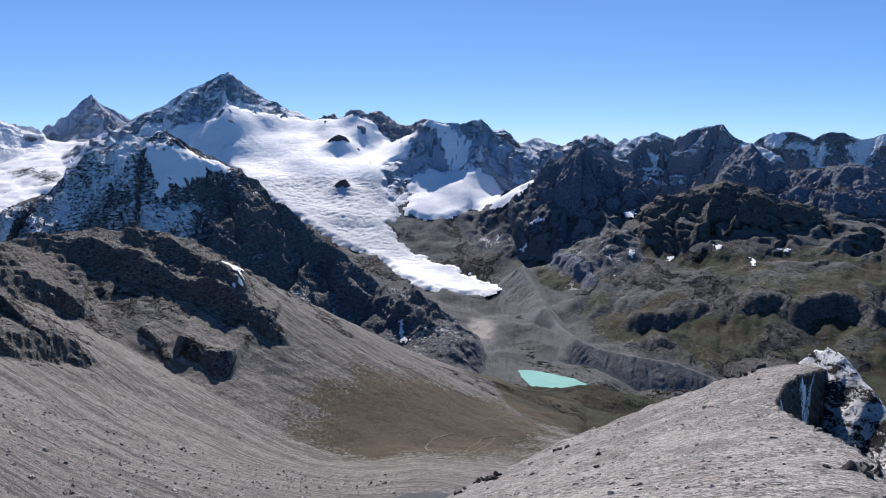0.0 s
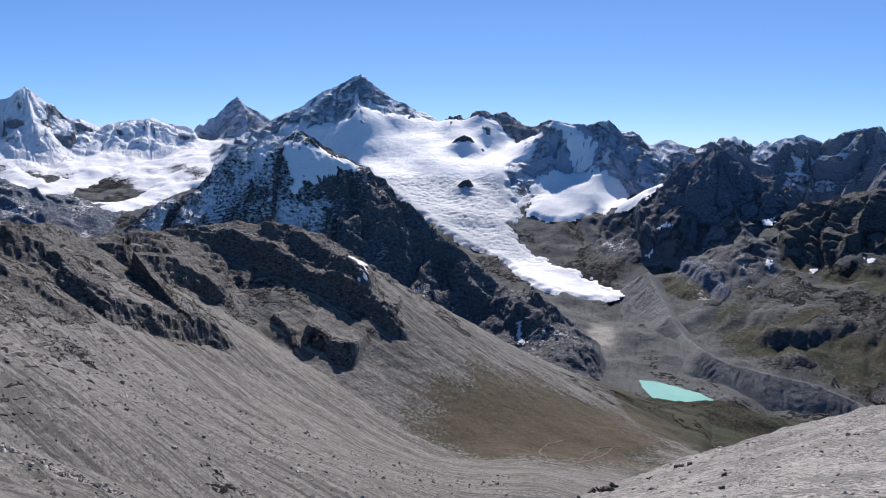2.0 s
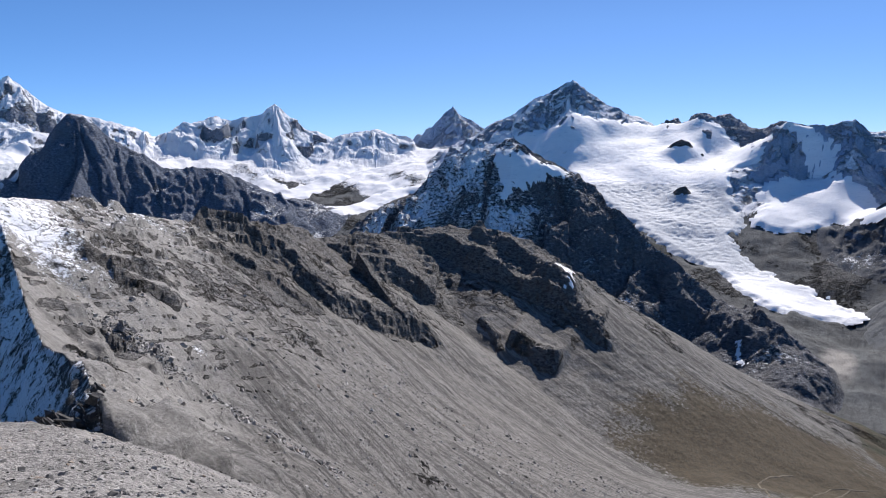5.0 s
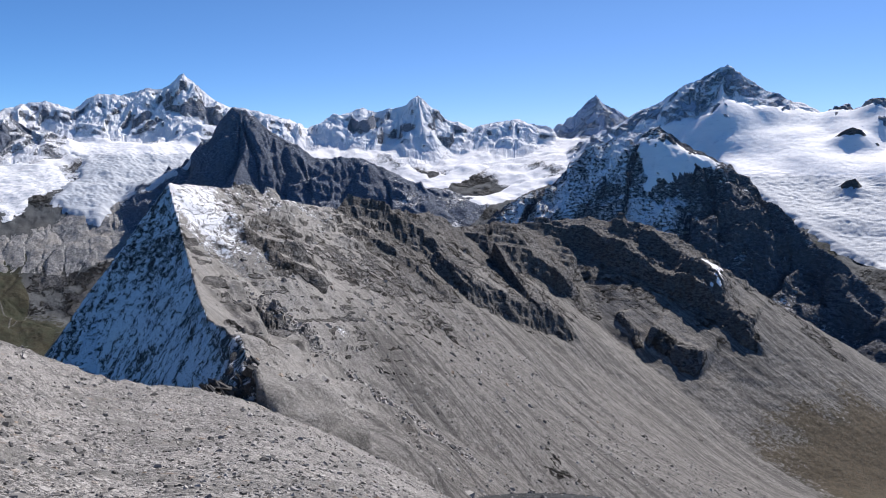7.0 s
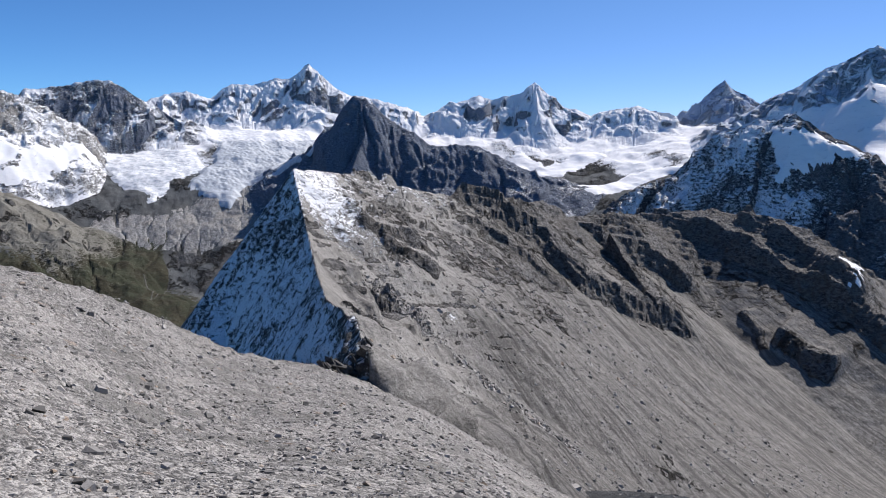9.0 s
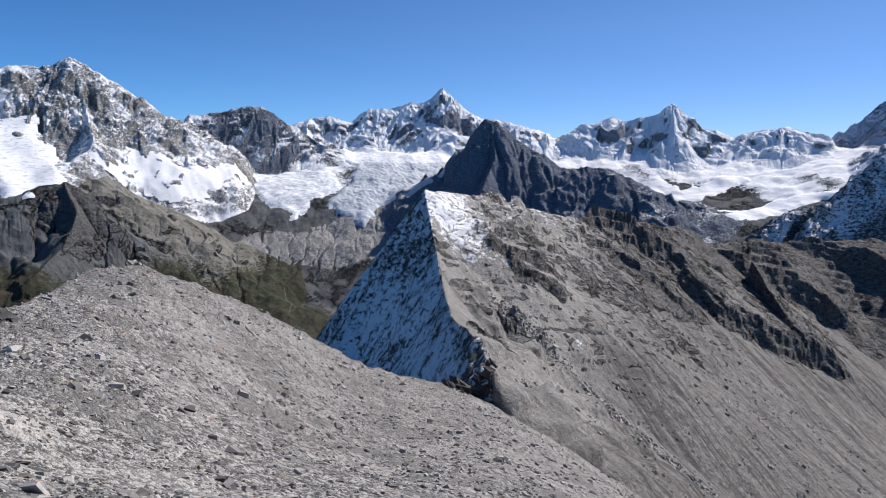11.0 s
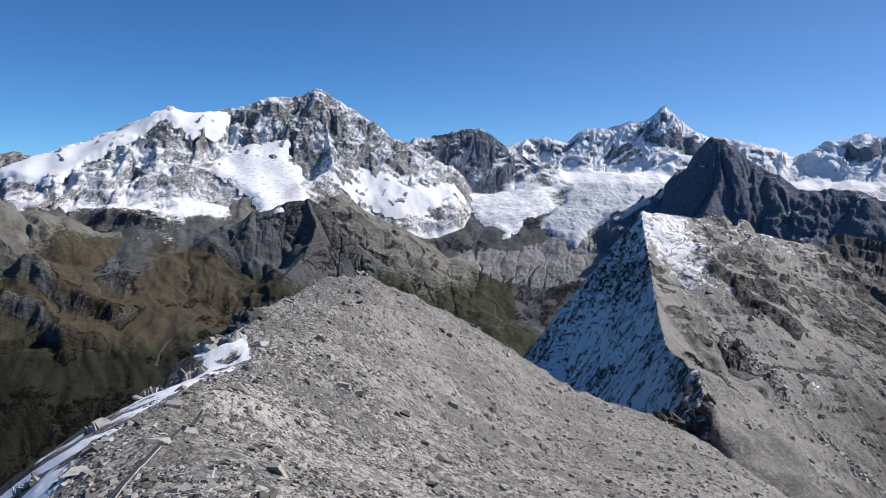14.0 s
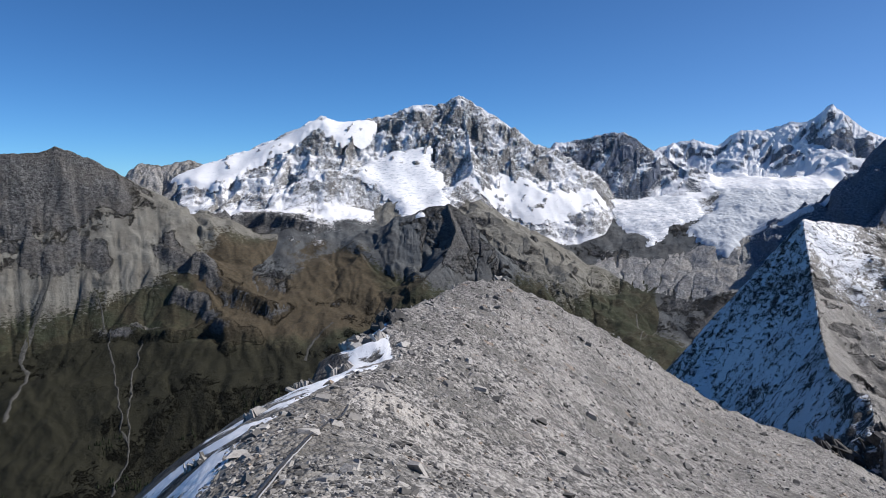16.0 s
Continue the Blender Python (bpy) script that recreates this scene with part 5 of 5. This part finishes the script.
# ---------------------------------------------------------------- the glacier lake
def flat_shape(name, label, outline, level, mat, category):
    pts = [(*plan(b, d), level) for b, d in outline]
    n = len(pts)
    me = bpy.data.meshes.new(name)
    cx, cy = sum(p[0] for p in pts) / n, sum(p[1] for p in pts) / n
    ring = [(p[0] + (q[0] - p[0]) * k / 6, p[1] + (q[1] - p[1]) * k / 6, level) for p, q in zip(pts, pts[1:] + pts[:1]) for k in range(6)]
    ring = [(x + 4 * noise.noise((x / 12, y / 12, 0)), y + 4 * noise.noise((x / 12, y / 12, 5)), z) for x, y, z in ring]
    me.from_pydata(ring + [(cx, cy, level)], [], [(i, (i + 1) % len(ring), len(ring)) for i in range(len(ring))])
    me.materials.append(mat)
    return tagged(new(name, me), label, category, kind="structure")


k = Nodes("milky_turquoise_water", 0.25)
k.bsdf.inputs["Specular IOR Level"].default_value = 0.3
WATER = k.finish(k.mix(k.ramp(k.noise(60, 3), 0.4, 0.6), (0.22, 0.46, 0.41), (0.26, 0.5, 0.445)), k.noise(2.5, 3), 0.04, 0.3)
flat_shape("water", "milky turquoise glacier lake", [(-6.5, 1690), (-7.6, 1696), (-9.6, 1672), (-11.4, 1645), (-12.4, 1610), (-11.5, 1570), (-9.5, 1545), (-7.6, 1575), (-6.8, 1640)], -556.2, WATER, "lake")


# ---------------------------------------------------------------- paths, streams and erosion channels
def ribbon(name, label, points, width, mat, category, lift=0.8, surface=None, wobble=0.35):
    """A strip of that width laid over the terrain along points (bearing, distance)."""
    surface = surface or terrain
    px, py = plan(*np.array(points, float).T)
    seg = np.r_[0, np.cumsum(np.hypot(np.diff(px), np.diff(py)))]
    n = max(8, int(seg[-1] / width * 1.5))
    t = np.linspace(0, seg[-1], n)
    x, y = np.interp(t, seg, px), np.interp(t, seg, py)
    for i in range(3):
        x[1:-1], y[1:-1] = (x[:-2] + x[2:] + 2 * x[1:-1]) / 4, (y[:-2] + y[2:] + 2 * y[1:-1]) / 4
    x, y = x + width * 2.5 * wobble * fbm(t / width / 9, t * 0, 3), y + width * 2.5 * wobble * fbm(t / width / 9 + 50, t * 0, 3)
    tx, ty = np.gradient(x), np.gradient(y)
    ln = np.hypot(tx, ty) + 1e-9
    half = width / 2 * (0.75 + 0.8 * fbm(t / width / 3, t * 0 + 4, 3))
    k = np.array([[-1.0], [-0.35], [0.35], [1.0]])
    gx, gy = x - k * half * ty / ln, y + k * half * tx / ln
    gz = surface(gx, gy) + lift * np.array([[-0.6], [1], [1], [-0.6]])
    return tagged(sheet(name, gx, gy, gz, {}, mat), label, category, kind="structure")


GRAVEL = plain_material("pale_gravel", (0.12, 0.116, 0.106), 0.9, (0.05, 0.049, 0.044), 5)
PATH = plain_material("worn_earth_path", (0.2, 0.17, 0.125), 0.9, (0.12, 0.105, 0.08), 4)
CHANNEL = plain_material("eroded_gravel", (0.1, 0.098, 0.09), 0.9, (0.042, 0.042, 0.038), 6)
for pts, w in (([(118.8, 2768), (120.1, 2689), (121.2, 2620), (121.0, 2442), (122.3, 2284)], 11), ([(115.9, 2694), (115.4, 2576), (115.0, 2383), (114.9, 2185), (114.3, 2003)], 5), ([(113.0, 2511), (113.7, 2349), (114.2, 2124), (114.4, 2022)], 5), ([(114.3, 2003), (114.9, 1942), (116.0, 1838)], 7),
               ([(98.1, 2375), (99.8, 2293), (100.9, 2202)], 9)):
    ribbon("gully", "pale erosion channel down a turf slope", pts, w * 1.8, CHANNEL, "gully", 1.5, wobble=0.6)
for pts, w in (([(72.8, 2761), (72.7, 2709), (72.2, 2643), (72.4, 2550)], 9), ([(71.0, 2722), (71.4, 2668), (72.2, 2582)], 6)):
    ribbon("stream", "braided pale stream bed on a valley floor", pts, w, GRAVEL, "stream", 1.2)
for pts, w in (([(-0.8, 859), (0.9, 823), (1.6, 800), (0.7, 711), (-0.8, 739), (-2.3, 801)], 3), ([(-4.8, 896), (-3.8, 835), (-0.8, 700), (1.2, 700)], 2.5), ([(-2.3, 804), (-3.3, 865), (-5.8, 917)], 2.2), ([(4.6, 1029), (2.2, 1047), (-0.8, 1035), (-3.3, 1036)], 2.5)):
    ribbon("path", "worn footpath winding through autumn turf", pts, w, PATH, "path", 0.7)
ribbon("path", "narrow track looping on a turf bench", [(-31.6, 1917), (-32.6, 1919), (-33.1, 1922), (-32.3, 1903)], 4, GRAVEL, "path", 1.0)
ribbon("stream", "grey outwash stream below a moraine", [(-16.2, 1514), (-17.6, 1500), (-18.6, 1500)], 5, GRAVEL, "stream", 1.0)


# ---------------------------------------------------------------- loose stones
CORNERS = np.array([(-1, -1, -1), (1, -1, -1), (1, 1, -1), (-1, 1, -1), (-1, -1, 1), (1, -1, 1), (1, 1, 1), (-1, 1, 1)], float)
SIDES = np.array([(0, 3, 2, 1), (4, 5, 6, 7), (0, 1, 5, 4), (1, 2, 6, 5), (2, 3, 7, 6), (3, 0, 4, 7)])


def slabs(centres, sizes, turns, seed):
    """Vertices and faces of many broken slabs: boxes with knocked-off corners."""
    rng = np.random.default_rng(seed)
    n = len(centres)
    v = CORNERS[None] * (1 + rng.uniform(-0.45, 0.2, (n, 8, 3)))
    v[:, 4:, :2] *= rng.uniform(0.45, 0.95, (n, 1, 2))
    v = v * (np.asarray(sizes) / 2)[:, None, :]
    cx, sx = np.cos(turns[:, 0]), np.sin(turns[:, 0])
    cy, sy = np.cos(turns[:, 1]), np.sin(turns[:, 1])
    cz, sz = np.cos(turns[:, 2]), np.sin(turns[:, 2])
    x, y, z = v[..., 0], v[..., 1], v[..., 2]
    x, y = cz[:, None] * x - sz[:, None] * y, sz[:, None] * x + cz[:, None] * y
    y, z = cx[:, None] * y - sx[:, None] * z, sx[:, None] * y + cx[:, None] * z
    x, z = cy[:, None] * x + sy[:, None] * z, -sy[:, None] * x + cy[:, None] * z
    v = np.stack([x, y, z], -1) + np.asarray(centres)[:, None, :]
    f = SIDES[None] + 8 * np.arange(n)[:, None, None]
    return v.reshape(-1, 3), f.reshape(-1, 4)


def mesh_of(name, v, f, mat):
    me = bpy.data.meshes.new(name)
    me.vertices.add(len(v))
    me.vertices.foreach_set("co", np.asarray(v, np.float32).reshape(-1))
    me.loops.add(f.size)
    me.loops.foreach_set("vertex_index", f.reshape(-1).astype(np.int32))
    me.polygons.add(len(f))
    me.polygons.foreach_set("loop_start", np.arange(0, f.size, 4, dtype=np.int32))
    me.update(calc_edges=True)
    me.polygons.foreach_set("use_smooth", np.zeros(len(f), bool))
    me.materials.append(mat)
    return me


def lean(x, y, surface, step):
    """How a surface tilts: turns about x and y."""
    gx = (surface(x + step, y) - surface(x - step, y)) / (2 * step)
    gy = (surface(x, y + step) - surface(x, y - step)) / (2 * step)
    return np.arctan(gy), -np.arctan(gx)


def strew(name, label, x, y, size, surface, mat, seed, flat=(0.2, 0.5), tilt=0.3, category="stones"):
    rng = np.random.default_rng(seed)
    n = len(x)
    dims = np.stack([size, size * rng.uniform(0.5, 0.95, n), size * rng.uniform(*flat, n)], -1)
    ax, ay = lean(x, y, surface, 0.6)
    turns = np.stack([ax + rng.normal(0, tilt, n), ay + rng.normal(0, tilt, n), rng.uniform(0, 6.28, n)], -1)
    v, f = slabs(np.stack([x, y, surface(x, y) + dims[:, 2] * 0.22], -1), dims, turns, seed)
    return tagged(new(name, mesh_of(name, v, f, mat)), label, category, kind="stuff")


STONE = stone_material("loose_schist")
DARK_STONE = plain_material("dark_schist_block", (0.10, 0.097, 0.093), 0.85, (0.045, 0.044, 0.043), 0.8)
rng = np.random.default_rng(11)
n = 52000
b, r = rng.uniform(-42, 113, n), np.exp(rng.uniform(math.log(5), math.log(150), n))
x, y = plan(b, r)
size = np.clip(0.125 * (r / 25) ** 0.6 * np.exp(rng.normal(0, 0.55, n)), 0.035, 1.1)
keep = (beyond(x, y, LEDGE_EAST) < 0.8) & (beyond(x, y, LEDGE_WEST) < 2) & (beyond(x, y, LEDGE_BITE) < 0.5) & ((fbm(x / 5, y / 5, 3) > -0.25) | (size > 0.3)) & (rng.uniform(0, 1, n) < 0.25 + 0.75 * smooth(b, 10, 50))
strew("stones", "grey schist slabs and splinters strewn over the summit ridge", x[keep], y[keep], size[keep], summit, STONE, 3)


def crag(label, bearing, distance, width, height, count, surface, mat, seed, name="rock_outcrop"):
    """A jagged outcrop of tilted beds on a slope, block by block."""
    rng = np.random.default_rng(seed)
    cx, cy = plan(bearing, distance)
    root = new(name)
    base = float(surface(np.array([cx]), np.array([cy]))[0])
    root.location = (cx, cy, base)
    u = rng.normal(0, 0.3, (count, 2)) * width
    x, y = cx + u[:, 0], cy + u[:, 1]
    size = width * np.exp(rng.uniform(math.log(0.1), math.log(0.5), count))
    dims = np.stack([size, size * rng.uniform(0.35, 0.8, count), height * rng.uniform(0.35, 1.0, count)], -1)
    turns = np.stack([rng.normal(0.45, 0.3, count), rng.normal(-0.3, 0.3, count), rng.uniform(-1.2, 1.2, count)], -1)
    at = np.stack([x - cx, y - cy, surface(x, y) - base + dims[:, 2] * 0.25], -1)
    for i in range(count):
        v, f = slabs(at[i:i + 1], dims[i:i + 1], turns[i:i + 1], seed * 50 + i)
        new("block", mesh_of("block", v, f, mat)).parent = root
    return tagged(root, label, "rock")


for i, (bb, dd, w, h, c) in enumerate([(93.6, 61, 3.2, 1.2, 40), (95.8, 52, 3.0, 1.0, 38), (97.6, 44, 2.0, 0.7, 24), (100.8, 33, 1.5, 0.6, 14), (104.4, 25, 1.1, 0.5, 12), (109.0, 18, 0.8, 0.35, 10), (113.0, 14, 0.6, 0.25, 9),
                                       (84.0, 117.5, 2.6, 1.1, 9), (88.5, 108, 3.0, 1.2, 10)]):
    crag("jagged schist outcrop at the edge of a summit ridge", bb, dd, w, h, c, summit, STONE if i > 0 else DARK_STONE, 40 + i)
for i, (bb, dd, w, h, c) in enumerate([(-3.9, 95, 3.6, 1.6, 14), (-10.4, 103, 2.0, 0.8, 9), (-24.3, 126, 4.0, 1.2, 14), (-33.0, 56, 2.4, 1.3, 12), (-1.5, 88, 1.5, 0.8, 8)]):
    crag("low dark rock rib poking out of pale scree", bb, dd, w, h, c, summit, DARK_STONE, 60 + i)


def highest(x, y):
    return np.maximum(terrain(x, y), np.where(np.hypot(x, y) < 170, summit(x, y), -999))


for i, (bb, dd, w, h, c) in enumerate([(57.6, 151, 7, 5, 26), (56.0, 158, 5, 3, 18), (58.6, 147, 4, 2.4, 14)]):
    crag("black rock tooth on a notch of the ridge", bb, dd, w, h, c, highest, DARK_STONE, 80 + i)

# boulders on the scree flank
n = 2400
t = rng.uniform(0, 1, n)
line = np.array([(54.0, 362), (52.0, 350), (50.1, 336), (46.8, 325), (43.8, 319), (40.6, 291), (38.2, 287)], float)
lx, ly = plan(*line.T)
x = np.interp(t, np.linspace(0, 1, len(lx)), lx) + rng.normal(0, 6.5, n)
y = np.interp(t, np.linspace(0, 1, len(ly)), ly) + rng.normal(0, 6.5, n)
strew("boulders", "band of dark and pale boulders down a scree flank", x, y, np.clip(np.exp(rng.normal(0.1, 0.5, n)), 0.4, 3.2), terrain, STONE, 5, (0.4, 0.8), 0.5)
n = 4200
b, r = rng.uniform(4, 57, n), rng.uniform(170, 620, n)
x, y = plan(b, r)
strew("boulders", "single blocks scattered over grey scree", x, y, np.clip(np.exp(rng.normal(-0.25, 0.5, n)) * (r / 250) ** 0.6, 0.4, 4.5), terrain, STONE, 6, (0.35, 0.7), 0.4)


# dark conifers low on the far valley side
n = 2600
b, r = rng.uniform(95, 124, n), rng.uniform(1450, 2080, n)
x, y = plan(b, r)
keep = fbm(x / 160, y / 160, 4) > -0.05 + 0.35 * smooth(r, 1700, 2080)
x, y = x[keep], y[keep]
tall = rng.uniform(9, 17, len(x))
z = terrain(x, y)
ring = np.arange(5) * 2 * np.pi / 5
tiers = [(0.05, 0.2), (0.3, 0.155), (0.58, 0.1)]
verts, faces = [], []
for low, wide in tiers:
    turn = rng.uniform(0, 6.28, (len(x), 1))
    ragged = rng.uniform(0.65, 1.2, (len(x), 5))
    skirt = np.stack([x[:, None] + tall[:, None] * wide * ragged * np.cos(ring + turn), y[:, None] + tall[:, None] * wide * ragged * np.sin(ring + turn),
                      np.broadcast_to((z + tall * low)[:, None], (len(x), 5))], -1)
    tip = np.stack([x, y, z + tall * min(1.0, low + 0.48)], -1)[:, None]
    base = sum(len(v) for v in verts)
    verts.append(np.concatenate([skirt, tip], 1).reshape(-1, 3))
    i = 6 * np.arange(len(x))[:, None] + base
    for k in range(5):
        faces.append(np.stack([i[:, 0] + k, i[:, 0] + (k + 1) % 5, i[:, 0] + 5], -1))
me = bpy.data.meshes.new("conifers")
me.from_pydata(np.concatenate(verts).tolist(), [], np.concatenate(faces).tolist())
me.materials.append(plain_material("conifer_green", (0.022, 0.03, 0.014), 0.9, (0.012, 0.018, 0.008), 5))
tagged(new("conifers", me), "dark conifer wood low on a far valley side", "trees", kind="stuff")


# ---------------------------------------------------------------- the hose along the ridge
def hose(label, points, radius, mat):
    px, py = plan(*np.array(points, float).T)
    seg = np.r_[0, np.cumsum(np.hypot(np.diff(px), np.diff(py)))]
    t = np.linspace(0, seg[-1], 60)
    x, y = np.interp(t, seg, px), np.interp(t, seg, py)
    for i in range(6):
        x[1:-1], y[1:-1] = (x[:-2] + x[2:] + 2 * x[1:-1]) / 4, (y[:-2] + y[2:] + 2 * y[1:-1]) / 4
    z = summit(x, y)
    for i in range(4):
        z[1:-1] = np.maximum(z[1:-1], (z[:-2] + z[2:]) / 2)
    cu = bpy.data.curves.new("hose", "CURVE")
    cu.dimensions, cu.bevel_depth, cu.bevel_resolution = "3D", radius, 3
    sp = cu.splines.new("POLY")
    sp.points.add(len(x) - 1)
    for p, c in zip(sp.points, zip(x, y, z + 1.6 * radius)):
        p.co = (*c, 1)
    cu.materials.append(mat)
    return tagged(new("hose", cu), label, "hose")


HOSE = plain_material("black_rubber", (0.02, 0.02, 0.022), 0.35, (0.035, 0.035, 0.036), 0.5)
hose("black rubber hose lying along a rocky ridge", [(108.8, 8), (105.8, 9.5), (103.6, 11.5), (101.6, 13.5), (100.0, 16), (98.4, 19.5), (96.8, 24)], 0.032, HOSE)
# pale tube added along the hose to imitate its bright highlight
hose("thin pale tube standing in for a hose's highlight", [(108.3, 8.1), (105.4, 9.6), (103.2, 11.6), (101.3, 13.7), (99.8, 16.1)], 0.016, plain_material("hose_highlight", (0.4, 0.4, 0.4), 0.5))
ribbon("path", "trodden line across loose debris", [(82.7, 112), (80.6, 115), (78.9, 118), (77.4, 120)], 0.5, plain_material("dark_dirt", (0.1, 0.095, 0.09), 0.9), "path", 0.05, summit)

# the larger slabs on the summit ridge, one by one
shapes = []
for i in range(7):
    v, f = slabs(np.zeros((1, 3)), np.array([[1.0, 0.7, 0.14]]), np.zeros((1, 3)), 900 + i)
    shapes.append(mesh_of("stone", v, f, STONE))
ground_ob = bpy.data.objects["summit_slope"]
n = 270
b, r = rng.uniform(45, 108, n), np.exp(rng.uniform(math.log(9), math.log(115), n))
x, y = plan(b, r)
size = np.clip(0.3 * (r / 25) ** 0.65 * np.exp(rng.normal(0, 0.3, n)), 0.14, 1.6)
ax, ay = lean(x, y, summit, 0.6)
top = summit(x, y)
for i in range(n):
    if beyond(x[i:i + 1], y[i:i + 1], LEDGE_EAST)[0] < 0.3:
        o = new("stone", shapes[i % 7])
        o.parent = ground_ob
        o.matrix_basis = Matrix.LocRotScale((x[i], y[i], top[i] + 0.05 * size[i]), Euler((ax[i] + rng.normal(0, 0.15), ay[i] + rng.normal(0, 0.15), 0)) .to_matrix().to_quaternion() @ Euler((0, 0, rng.uniform(0, 6.28))).to_quaternion(), (size[i],) * 3)
